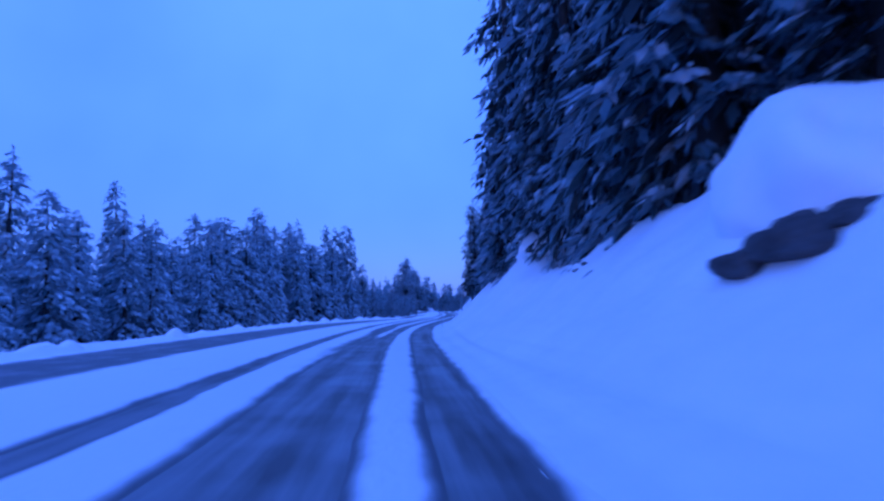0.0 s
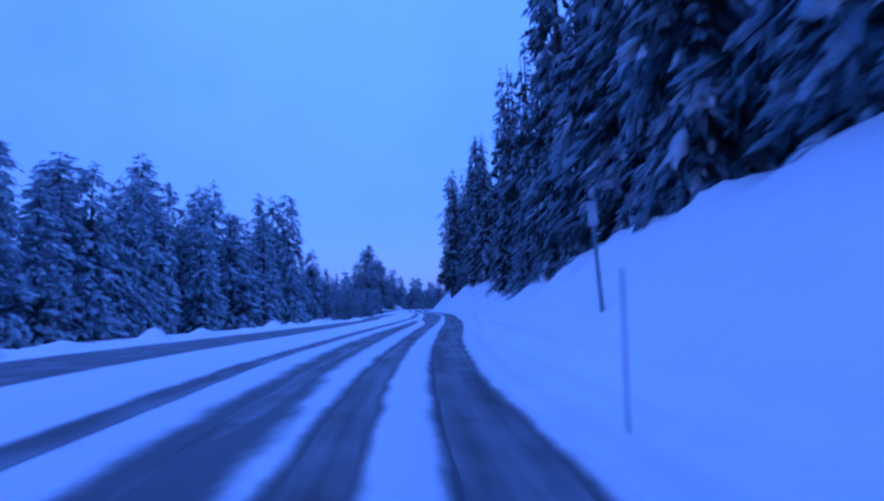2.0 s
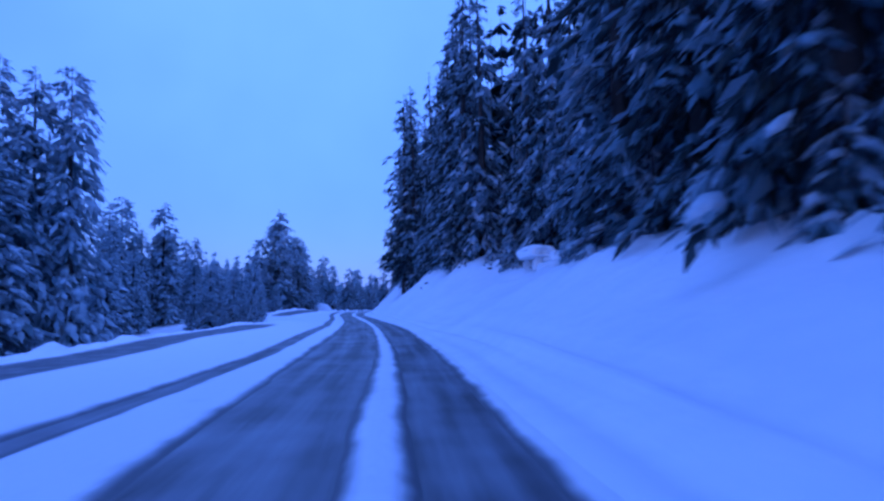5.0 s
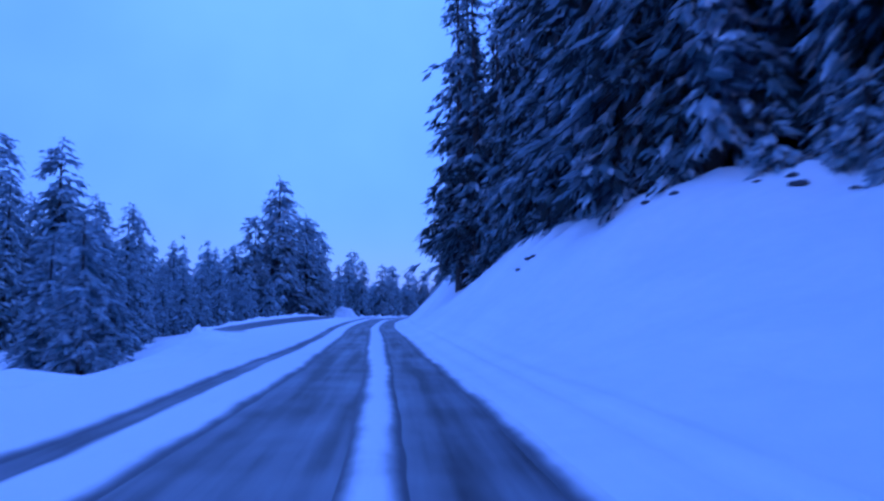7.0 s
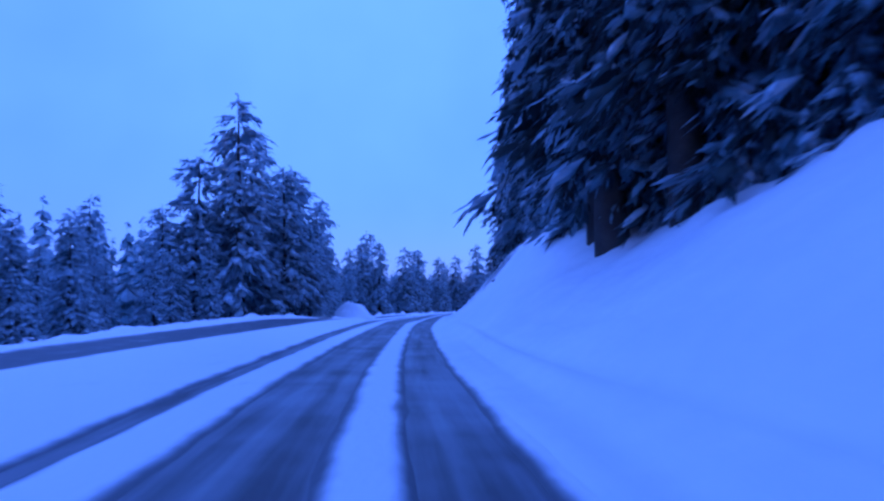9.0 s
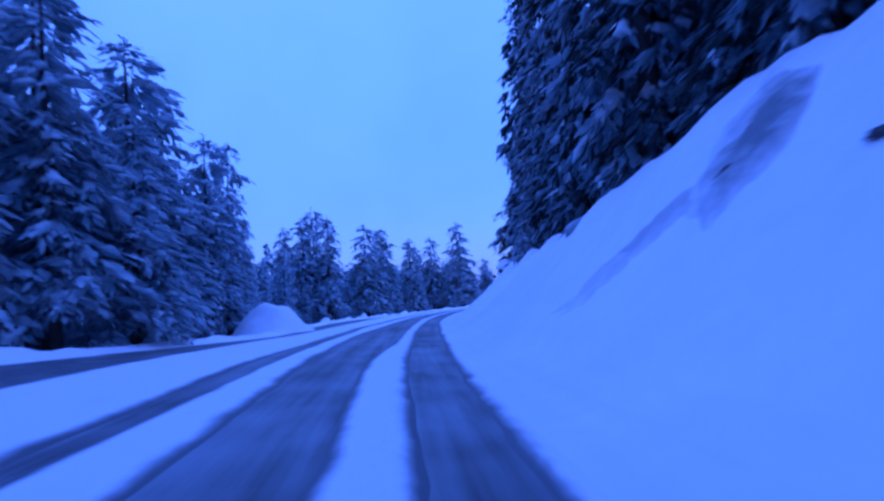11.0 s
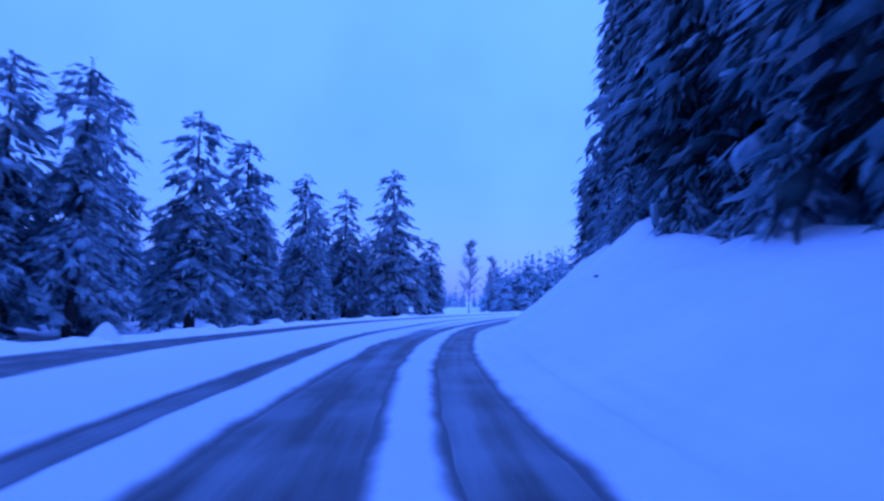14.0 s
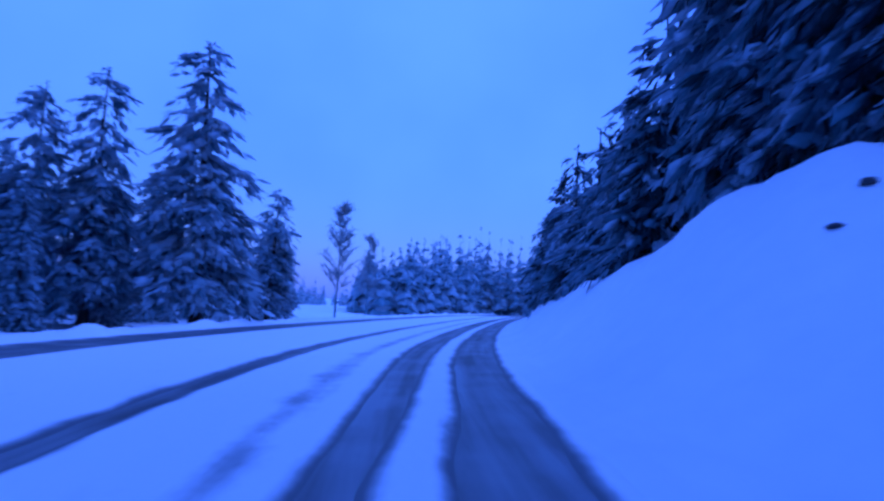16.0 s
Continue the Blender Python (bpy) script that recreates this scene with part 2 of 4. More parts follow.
# the bank on the right: metres across to its crest, and its height there
CREST_U = [(0, 5.5), (75, 5.5), (93, 6.0), (97, 6.6), (102, 8.6), (112, 8.9), (116, 8.2), (121, 7.0), (126, 6.6), (165, 6.5), (182, 5.5), (226, 5.5), (242, 4.3), (345, 4.3)]
CREST_Z = [(-40, 3.0), (10, 3.0), (14, 2.95), (18, 2.45), (22, 2.4), (25, 3.15), (28, 3.1), (31, 2.85), (35, 3.15), (40, 2.95), (44, 2.75), (47.5, 2.7), (50, 2.68), (52.5, 1.95), (55, 1.8), (61, 2.1), (66, 2.0), (73, 1.3), (80, 1.8), (90, 2.6), (96, 2.4), (101, 2.55), (107, 2.95), (111, 3.15), (114, 3.6), (118, 4.45),
           (120, 4.4), (123, 4.08), (128, 4.3), (134, 3.95), (140, 3.1), (146, 2.95), (152, 3.75), (158, 4.5), (164, 4.6), (170, 4.1), (176, 3.15), (180, 2.85), (184, 2.8), (188, 2.7), (192, 2.65), (196, 2.3), (200, 2.05), (203, 2.1), (207, 2.45), (211, 3.2), (214, 3.3), (217, 3.15), (220, 2.98), (223, 3.05), (226, 3.45), (230, 2.7), (233, 2.3), (240, 1.75), (260, 1.6)]
# bare wheel tracks: along, then left and right edge across
TRACKS = [
    [(-40, 0.18, 0.90), (4, 0.20, 0.92), (12, 0.28, 1.00), (28, 0.24, 1.08), (36, 0.34, 1.14), (43, 0.36, 1.12), (51, 0.36, 1.13), (58, 0.27, 1.20), (66, 0.24, 1.20), (92, 0.09, 1.00), (103, 0.09, 1.16), (115, 0.07, 0.99), (123, 0.06, 0.91), (155, 0.09, 0.93), (161, 0.08, 0.89),
     (168, 0.11, 1.00), (174, 0.28, 1.12), (181, 0.35, 1.15), (187, 0.46, 1.13), (193, 0.44, 1.20), (199, 0.35, 1.16), (205, 0.33, 1.03), (211, 0.31, 0.98), (217, 0.28, 1.00), (221.3, 0.47, 1.36), (224.6, 0.73, 1.55), (232, 0.9, 1.75), (345, 0.9, 1.7)],
    [(-40, -1.75, -0.38), (5, -1.73, -0.38), (14, -1.82, -0.45), (20, -1.45, -0.45), (27, -0.85, -0.43), (36, -0.80, -0.32), (43, -0.75, -0.31), (51, -0.73, -0.31), (58, -0.80, -0.34), (66, -0.9, -0.35), (80, -1.7, -0.34), (92, -2.02, -0.34), (102, -1.82, -0.31), (109, -1.70, -0.31), (116, -1.60, -0.40), (122, -1.62, -0.54),
     (155, -1.70, -0.52), (161, -1.66, -0.58), (168, -1.77, -0.60), (174, -1.78, -0.22), (181, -1.72, -0.12), (187, -1.50, -0.08), (193, -1.45, -0.21), (199, -1.46, -0.22), (205, -1.29, -0.32), (211, -1.34, -0.37), (216, -0.88, -0.33), (221.3, -0.46, -0.06), (224.6, -0.31, 0.22), (232, -0.2, 0.4), (345, -0.2, 0.4)],
    [(-40, -3.18, -2.7), (6, -3.18, -2.7), (14, -3.22, -2.83), (36, -3.20, -2.80), (44, -3.28, -2.93), (51, -3.21, -2.91), (59, -3.30, -2.92), (95, -3.26, -2.86), (103, -3.10, -2.71), (109, -2.80, -2.50), (116, -2.77, -2.49), (122, -2.63, -2.40), (155, -2.86, -2.50), (162, -2.83, -2.46), (168, -2.92, -2.43),
     (175, -2.76, -2.44), (181, -2.83, -2.43), (187, -3.00, -2.64), (193, -2.68, -2.28), (199, -2.72, -2.33), (205, -2.67, -2.25), (211, -2.77, -2.48), (217, -2.90, -2.52), (222, -2.64, -2.31), (345, -2.6, -2.3)],
]
# fainter ones: the edges, then how bare
FAINT = [
    [(-40, -8.4, -5.8, 0.62), (42, -8.4, -5.7, 0.62), (58, -7.5, -5.3, 0.62), (98, -8.6, -6.8, 0.62), (103, -8.0, -6.2, 0.62), (107, -7.5, -5.6, 0.62), (110.3, -7.2, -5.4, 0.6), (112.3, -6.0, -5.2, 0.05), (114.5, -3.9, -3.7, 0.0), (118, -3.9, -3.6, 0.0), (122, -4.6, -4.2, 0.0), (127, -5.3, -4.8, 0.0), (131, -6.5, -5.6, 0.1), (135, -8.1, -6.6, 0.6), (162, -7.9, -5.3, 0.64),
     (185, -6.4, -5.4, 0.64), (200, -7.9, -5.5, 0.62), (211, -7.9, -6.2, 0.62), (222, -8.4, -6.6, 0.62), (345, -8.4, -6.6, 0.62)],
    [(10, -2.2, -1.6, 0.0), (22, -1.9, -1.1, 0.7), (27, -1.74, -1.27, 0.72), (35, -2.02, -1.15, 0.74), (42, -2.06, -1.40, 0.78), (50, -2.20, -1.50, 0.85), (58, -2.18, -1.58, 0.85), (70, -2.2, -1.7, 0.7), (80, -2.2, -1.8, 0.0)],
    [(210, -1.4, -1.1, 0.0), (216, -1.28, -0.98, 0.6), (221.5, -1.04, -0.90, 0.55), (345, -1.0, -0.85, 0.5)],
]


def smooth(a, b, x):
    w = min(max((x - a) / (b - a), 0.0), 1.0)
    return w * w * (3 - 2 * w)


def row_at(table, s):
    return [glide([(r[0], r[k]) for r in table], s) for k in range(1, len(table[0]))]


def road_z(s, u):
    """The carriageway's plane, faded out beside it."""
    t = math.tan(radians(glide(FALL, s)))
    if u > 2.2:
        return -t * 2.2 * (1 - smooth(2.2, 6.0, u))
    if u < -9.5:
        return t * 9.5 * (1 - smooth(-9.5, -32.0, u))
    return -t * u


@functools.lru_cache(maxsize=4096)
def profile(s):
    """What shapes the ground across the road at s: kerb line of the right shoulder, crest, left berm."""
    edge = row_at(TRACKS[0], s)[1]
    berm = row_at(FAINT[0], s)[0] - 0.75
    return edge, glide(CREST_U, s), glide(CREST_Z, s), berm


def hollow(s, u):
    """Depth of the hollow beside the road on its left."""
    if u > -5:
        return 0.0
    return 2.0 * math.exp(-((s - 121) / 20) ** 2) * smooth(-5.0, -18.0, u)


def ground_z(s, u, rough=True):
    x, y = place(s, u)
    z = road_z(s, u)
    edge, uc, zc, bu = profile(s)
    if u > edge:
        w = (u - edge - 0.5) / (uc - edge - 0.5)
        if w < 0:
            rise = 0.09 * smooth(edge, edge + 0.5, u)
        elif w < 1:
            rise = 0.09 + (zc - 0.09) * (0.35 * w + 0.65 * w * w * (3 - 2 * w) * (1.0 - 0.15 * math.sin(w * 3.14)))
        else:
            rise = zc + 0.22 * (u - uc) - 0.10 * math.sin(min((u - uc) / 2.0, 3.14))
        z += rise
        if rough:
            amp = smooth(1.9, 4.0, u)
            z += amp * (0.22 * noise.noise((x * 0.33, y * 0.33, 0)) + 0.10 * noise.noise((x * 0.9, y * 0.9, 3)))
            near = math.exp(-((u - uc) / 1.3) ** 2)
            z += near * (0.26 * noise.noise((x * 0.7, y * 0.7, 7)) + 0.22 * max(noise.noise((x * 1.7, y * 1.7, 8)), 0))
            lane = math.exp(-((u - edge - 1.1) / 0.5) ** 2)
            z += 0.012 * smooth(edge + 0.1, edge + 0.5, u) * noise.noise((x * 5, y * 5, 1)) + 0.16 * lane * noise.noise((u * 3.2, s * 0.07, 16)) + 0.09 * math.exp(-((u - edge - 2.2) / 0.6) ** 2) * noise.noise((u * 2.6, s * 0.05, 17))
    elif u < bu + 0.8:
        ridge = math.exp(-((u - bu) / 0.42) ** 2)
        lump = max(noise.noise((x * 0.55, y * 0.55, 5)), 0) ** 2 * 2.0 + 0.5 * max(noise.noise((x * 1.9, y * 1.9, 6)), 0)
        z += ridge * (0.17 + (0.27 * lump if rough else 0)) - 0.05 * smooth(bu, bu + 0.8, u) - (0.45 + 0.7 * math.exp(-((s - 117) / 9) ** 2)) * smooth(bu - 0.3, bu - 4.0, u) - hollow(s, u)
        if rough:
            z += smooth(bu - 0.5, bu - 4.0, u) * (0.20 * noise.noise((x * 0.3, y * 0.3, 2)) + 0.06 * noise.noise((x * 1.1, y * 1.1, 4)))
    else:
        z -= 0.05
    if 105 < s < 114 and 6 < u < 11:
        z -= 0.60 * math.exp(-((s - 109.2) / 1.7) ** 2 - ((u - 8.3) / 0.9) ** 2)
    if u < -50:
        z += (-3.45 - z) * smooth(-50, -75, u)
    if u > 22:
        z += (-3.45 - z) * smooth(22, 42, u)
    return z


def mesh_of(name, verts, faces, mat, smooth_shade=True):
    me = bpy.data.meshes.new(name)
    me.from_pydata(verts, [], faces)
    me.materials.append(mat)
    if smooth_shade:
        me.polygons.foreach_set("use_smooth", [True] * len(me.polygons))
    me.update()
    return me


def part(name, me, parent, label=""):
    ob = new(name, me)
    ob.parent = parent
    if label:
        ob["label"] = label
    return ob


def sheet(name, ss, us, fz, mat, uv=False):
    """A sheet over metres along and across, at the height fz(s, u)."""
    verts = []
    for s in ss:
        p, d = road_at(s)
        for u in us:
            verts.append((p[0] + d[1] * u, p[1] - d[0] * u, fz(s, u)))
    n = len(us)
    faces = [(i * n + j, i * n + j + 1, (i + 1) * n + j + 1, (i + 1) * n + j) for i in range(len(ss) - 1) for j in range(n - 1)]
    me = mesh_of(name, verts, faces, mat)
    if uv:
        lay = me.uv_layers.new(name="road")
        idx = np.empty(len(me.loops), dtype=np.int32)
        me.loops.foreach_get("vertex_index", idx)
        co = np.stack([np.array(us)[idx % n], np.array(ss)[idx // n]], 1)
        lay.data.foreach_set("uv", co.ravel().astype(np.float32))
    return new(name, me)


# ---- ground, road and the snow on it ----
us = [-75, -60, -45, -36, -30, -25, -21, -18, -15.5, -14, -12.8, -11.8, -11, -10.4] + list(np.arange(-10.0, -6.0, 0.16)) + [-5.5, -4, -2, 0.3, 0.7]
us += list(np.arange(0.75, 2.4, 0.1)) + list(np.arange(2.4, 8.6, 0.2)) + [9, 9.6, 10.4, 11.4, 12.6, 14, 16, 18.5, 22, 27, 34, 42]
ground = sheet("ground", list(np.arange(-40, 340, 0.5)), us, ground_z, SNOW)
tagged(ground, "snow-covered ground with ploughed banks beside the road", "ground", kind="structure")
far_bm = bmesh.new()
bmesh.ops.create_grid(far_bm, x_segments=8, y_segments=8, size=2500)
far_me = bpy.data.meshes.new("ground_beyond")
far_bm.to_mesh(far_me)
far_bm.free()
far_me.materials.append(SNOW)
ground_far = new("ground_beyond", far_me)
ground_far.location = (0, 150, -3.4)
tagged(ground_far, "flat snow-covered land that reaches the horizon", "ground", kind="structure")

road = sheet("road", list(np.arange(-40, 325, 1.0)), [-9.6, -8, -6.5, -5, -4, -3, -2, -1, 0, 0.7, 1.3, 1.9], lambda s, u: road_z(s, u) - max(0.0, profile(s)[3] + 0.4 - u), ASPHALT, uv=True)
tagged(road, "dark wet asphalt road under driven snow", "road", kind="structure")

def road_snow_sheet():
    ss, us = list(np.arange(-30, 300, 0.6)), list(np.arange(-9.4, -4.0, 0.11)) + list(np.arange(-4.0, 2.0, 0.06))
    verts, bareness = [], []
    for s in ss:
        p, d = road_at(s)
        tracks = [row_at(t, s) + [1.0] for t in TRACKS] + [row_at(t, s) for t in FAINT]
        right, left = tracks[0][1], tracks[3][0]
        for u in us:
            x, y = p[0] + d[1] * u, p[1] - d[0] * u
            bare = 0.0
            wob = 0.04 * noise.noise((u * 0.7, s * 0.35, 11)) + 0.04 * noise.noise((u * 3, s * 1.5, 12))
            for k, (a, b, full) in enumerate(tracks):
                ramp = 0.21 if k < 3 else 0.32
                if a - 0.4 < u < b + 0.4:
                    bare = max(bare, full * smooth(a - ramp, a + ramp * 0.7, u + wob) * (1 - smooth(b - ramp * 0.7, b + ramp, u + wob)))
            streak = 0.5 * noise.noise((u * 5.0, s * 0.12, 13)) + 0.3 * noise.noise((u * 9.0, s * 0.5, 14))
            bare = max(0.0, min(1.0, bare + 0.16 * streak + 0.04))
            h = 0.035 - 0.050 * bare ** 1.6 + 0.006 * noise.noise((x * 2, y * 2, 15))
            if u > right + 0.3:
                h -= 0.10 * (u - right - 0.3)
            if u < left - 0.3:
                h -= (left - 0.3 - u)
            verts.append((x, y, road_z(s, u) + h))
            bareness.append(bare)
    n = len(us)
    faces = [(i * n + j, i * n + j + 1, (i + 1) * n + j + 1, (i + 1) * n + j) for i in range(len(ss) - 1) for j in range(n - 1)]
    me = mesh_of("road_snow", verts, faces, ROAD_SNOW)
    me.attributes.new("bare", "FLOAT", "POINT").data.foreach_set("value", np.array(bareness, dtype=np.float32))
    return tagged(new("road_snow", me), "packed white snow between bare wheel tracks on the road", "snow", kind="stuff")


road_snow = road_snow_sheet()


# ---- spruces ----
def spruce_meshes(name, seed, height, radius, step, per_whorl, snow_load, foliage, white, bare=0.04, droop=0.8, column=0.62, fine_below=0.0, low=0.6, even=0.6, rise=2.0, lobe=1.0, spire=0.72, patch=0.9, thin=1.5):
    """Trunk with limbs, drooping clumps of boughs with a fringe of twigs, and the snow that lies thick on some of them."""
    rnd = random.Random(seed)
    tv, tf, nv, nf, nm, normals, sv, sf = [], [], [], [], [], [], [], []
    sides, rings = 7, 6
    r0 = height * 0.0125 + 0.03
    for i in range(rings + 1):
        t = i / rings
        for k in range(sides):
            a = 6.283 * k / sides
            r = r0 * (1 - t) ** 0.9 * (1.25 if i == 0 else 1) + 0.012
            tv.append((r * math.cos(a) + 0.05 * math.sin(3 * t + seed), r * math.sin(a), t * height - 0.4 * (i == 0)))
    for i in range(rings):
        for k in range(sides):
            tf.append((i * sides + k, i * sides + (k + 1) % sides, (i + 1) * sides + (k + 1) % sides, (i + 1) * sides + k))

    def limb(a, b, w):
        n = len(tv)
        for p, r in ((a, w), (b, w * 0.3)):
            tv.extend([(p[0], p[1], p[2] + r), (p[0] + r * 0.8, p[1] - r * 0.5, p[2] - r * 0.5), (p[0] - r * 0.8, p[1] + r * 0.5, p[2] - r * 0.5)])
        for k in range(3):
            tf.append((n + k, n + (k + 1) % 3, n + 3 + (k + 1) % 3, n + 3 + k))

    def twig(p, d, side, length, width, look_no, out):
        """A slim spray; out: the way that its clump faces there."""
        n = len(nv)
        m = [p[i] + d[i] * length * 0.45 for i in range(3)]
        nv.append(tuple(p))
        nv.append(tuple(m[i] + side[i] * width for i in range(3)))
        nv.append(tuple(p[i] + d[i] * length for i in range(3)))
        nv.append(tuple(m[i] - side[i] * width for i in range(3)))
        face = (side[1] * d[2] - side[2] * d[1], side[2] * d[0] - side[0] * d[2], side[0] * d[1] - side[1] * d[0])
        turned = face[0] * out[0] + face[1] * out[1] + face[2] * out[2] < 0
        nf.append((n, n + 3, n + 2, n + 1) if turned else (n, n + 1, n + 2, n + 3))
        nm.append(look_no)
        normals.extend([out] * 4)

    def clump(verts, faces, a, b, w, h, rings=2):
        """A rounded uneven lump from a to b; w: half width, h: half thickness. Its faces come in five strips, upper ones first."""
        n = len(verts)
        d = [b[i] - a[i] for i in range(3)]
        flat = math.hypot(d[0], d[1]) + 1e-4
        ln = math.sqrt(flat * flat + d[2] * d[2])
        px, py = -d[1] / flat, d[0] / flat
        up = (-d[0] / flat * d[2] / ln, -d[1] / flat * d[2] / ln, flat / ln)
        verts.append(tuple(a))
        for q, k in ((0.28, 0.85), (0.72, 1.0)) if rings == 2 else ((0.55, 1.0),):
            k *= rnd.uniform(0.8, 1.2)
            c = [a[i] + d[i] * q for i in range(3)]
            for e, g in ((1.0, -0.25), (0.55, 0.8), (-0.5, 0.85), (-1.0, -0.2), (0.0, -0.7)):
                j = k * rnd.uniform(0.7, 1.3)
                g *= k * rnd.uniform(0.7, 1.3) * h
                verts.append((c[0] + px * w * j * e + up[0] * g, c[1] + py * w * j * e + up[1] * g, c[2] + up[2] * g))
        verts.append(tuple(b))
        last = n + 5 * (rings - 1) + 1
        for k in range(5):
            j = (k + 1) % 5
            faces.append((n, n + 1 + k, n + 1 + j))
            if rings == 2:
                faces.append((n + 1 + k, n + 6 + k, n + 6 + j, n + 1 + j))
            faces.append((last + k, last + 5, last + j))

    def tuft(a, b, w, h, fine, load):
        """A hanging clump of twigs from a to b round a dense heart; its upper side carries more snow, its underside is
        coloured darker as shade.
        """
        d = [b[i] - a[i] for i in range(3)]
        flat = math.hypot(d[0], d[1]) + 1e-4
        ln = math.sqrt(flat * flat + d[2] * d[2])
        side = (-d[1] / flat, d[0] / flat, 0.0)
        up = (-d[0] / flat * d[2] / ln, -d[1] / flat * d[2] / ln, flat / ln)

        # v: height in the clump; low v takes the dark look, painting shade
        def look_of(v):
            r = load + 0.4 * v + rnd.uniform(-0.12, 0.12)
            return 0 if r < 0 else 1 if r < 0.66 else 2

        before = len(nf)
        clump(nv, nf, a, [a[k] + d[k] * 0.85 for k in range(3)], w * 0.7, h * 0.68, 1)
        for strip in range(5):
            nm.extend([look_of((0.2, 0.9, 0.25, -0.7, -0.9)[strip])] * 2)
        normals.extend([(0.0, 0.0, 0.0)] * sum(len(face) for face in nf[before:]))
        count = 11 if fine else 5
        for i in range(count):
            q, ring = rnd.uniform(0.05, 0.8), 6.283 * (i + rnd.random()) / count
            g, v = math.cos(ring), math.sin(ring)
            p = [a[k] + d[k] * q + (side[k] * g * w * 0.6 + up[k] * v * h * 0.6) for k in range(3)]
            way = [d[k] / ln * 0.85 + side[k] * g * 0.6 + up[k] * v * 0.3 - (0.3 if k == 2 else 0) for k in range(3)]
            turn = rnd.uniform(-0.6, 0.6)
            across = [side[k] * (abs(v) + 0.3) * math.cos(turn) - d[k] / ln * g * 0.6 + up[k] * (math.sin(turn) + abs(g) * 0.5) for k in range(3)]
            out = Vector([side[k] * g * 0.8 + up[k] * v + d[k] / ln * 0.3 for k in range(3)]).normalized()
            size = ln * (rnd.uniform(0.28, 0.56) if fine else rnd.uniform(0.36, 0.66))
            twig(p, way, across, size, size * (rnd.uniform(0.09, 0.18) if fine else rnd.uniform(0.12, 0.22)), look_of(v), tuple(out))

    z = height * bare + 0.25
    while z < height * 0.99:
        t = z / height
        fine = z < fine_below
        peak = smooth(spire, 1.0, t)
        for _ in range(max(3, int(per_whorl * (1 - 0.5 * t) * (1.0 if fine or not fine_below else 0.8) + 0.5))):
            a = rnd.uniform(0, 6.283)
            zz = z + rnd.uniform(-0.5, 0.5) * step
            shape = (1 - t) ** column * min(1.0, low + t * rise)
            length = radius * shape * rnd.uniform(even, 1.18) + 0.12
            fall = droop * rnd.uniform(0.7, 1.3) * (1 - 0.55 * peak)
            o, sd = (math.cos(a), math.sin(a)), (-math.sin(a), math.cos(a), 0.0)
            bend = rnd.uniform(-0.25, 0.25)

            def at(k):
                r = length * k
                return (o[0] * r + sd[0] * bend * r * k, o[1] * r + sd[1] * bend * r * k, zz + 0.10 * length * math.sin(min(k * 3.5, 3.14)) - length * fall * k ** 1.5)

            if length > 1.2 and z < max(fine_below, 4.0):
                limb(at(0.0), at(0.75), 0.012 + 0.012 * length)
            stations = ((0.28, 0.1), (0.5, 0.9), (0.64, -0.9), (0.86, 0.3)) if fine else ((0.3, 0.4), (0.68, -0.4)) if length > 0.6 else ((0.3, 0),)
            for k, sgn in stations:
                k += rnd.uniform(-0.1, 0.1)
                sgn *= rnd.choice((-1, 1))
                size = lobe * (0.26 + 0.17 * length) * rnd.uniform(0.75, 1.3) * (0.95 if fine else 1.2) * min(1.0, 0.45 + shape)
                p = at(k - 0.12)
                hang = fall * rnd.uniform(0.6, 1.5)
                d = (o[0] + sd[0] * sgn * 0.9, o[1] + sd[1] * sgn * 0.9, -hang)
                e = [p[i] + d[i] * size / math.sqrt(1 + hang * hang) * 1.5 for i in range(3)]
                w = size * rnd.uniform(0.36, 0.54)
                frost = white + patch * noise.noise((p[0] * 0.75 + seed, p[1] * 0.75, p[2] * 0.6)) + rnd.gauss(0, 0.2)
                tuft(p, e, w, w * 0.75, fine, frost)
                if rnd.random() < snow_load * (1.0 if frost < 0.3 else 1.5):
                    lift = w * 0.42
                    clump(sv, sf, (p[0], p[1], p[2] + lift), (e[0] * 0.85 + p[0] * 0.15, e[1] * 0.85 + p[1] * 0.15, e[2] * 0.85 + p[2] * 0.15 + lift * 0.6), w * rnd.uniform(0.4, 0.75), w * 0.36)
        z += step * rnd.uniform(0.75, 1.25) * (thin if z > fine_below > 0 else 1.0) * (1 - 0.45 * peak)
    for _ in range(5):
        a = rnd.uniform(0, 6.283)
        twig((0, 0, height - rnd.uniform(0.05, 0.35)), (math.cos(a) * 0.6, math.sin(a) * 0.6, rnd.uniform(-0.1, 0.9)), (-math.sin(a), math.cos(a), 0.2), 0.35, 0.07, 1, (math.cos(a), math.sin(a), 0.5))
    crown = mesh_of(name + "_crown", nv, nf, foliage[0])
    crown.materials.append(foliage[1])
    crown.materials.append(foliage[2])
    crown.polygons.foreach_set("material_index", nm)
    crown.normals_split_custom_set(normals)
    return mesh_of(name + "_trunk", tv, tf, BARK), crown, mesh_of(name + "_snow", sv, sf, BOUGH_SNOW)


KIND_HEIGHT = {}


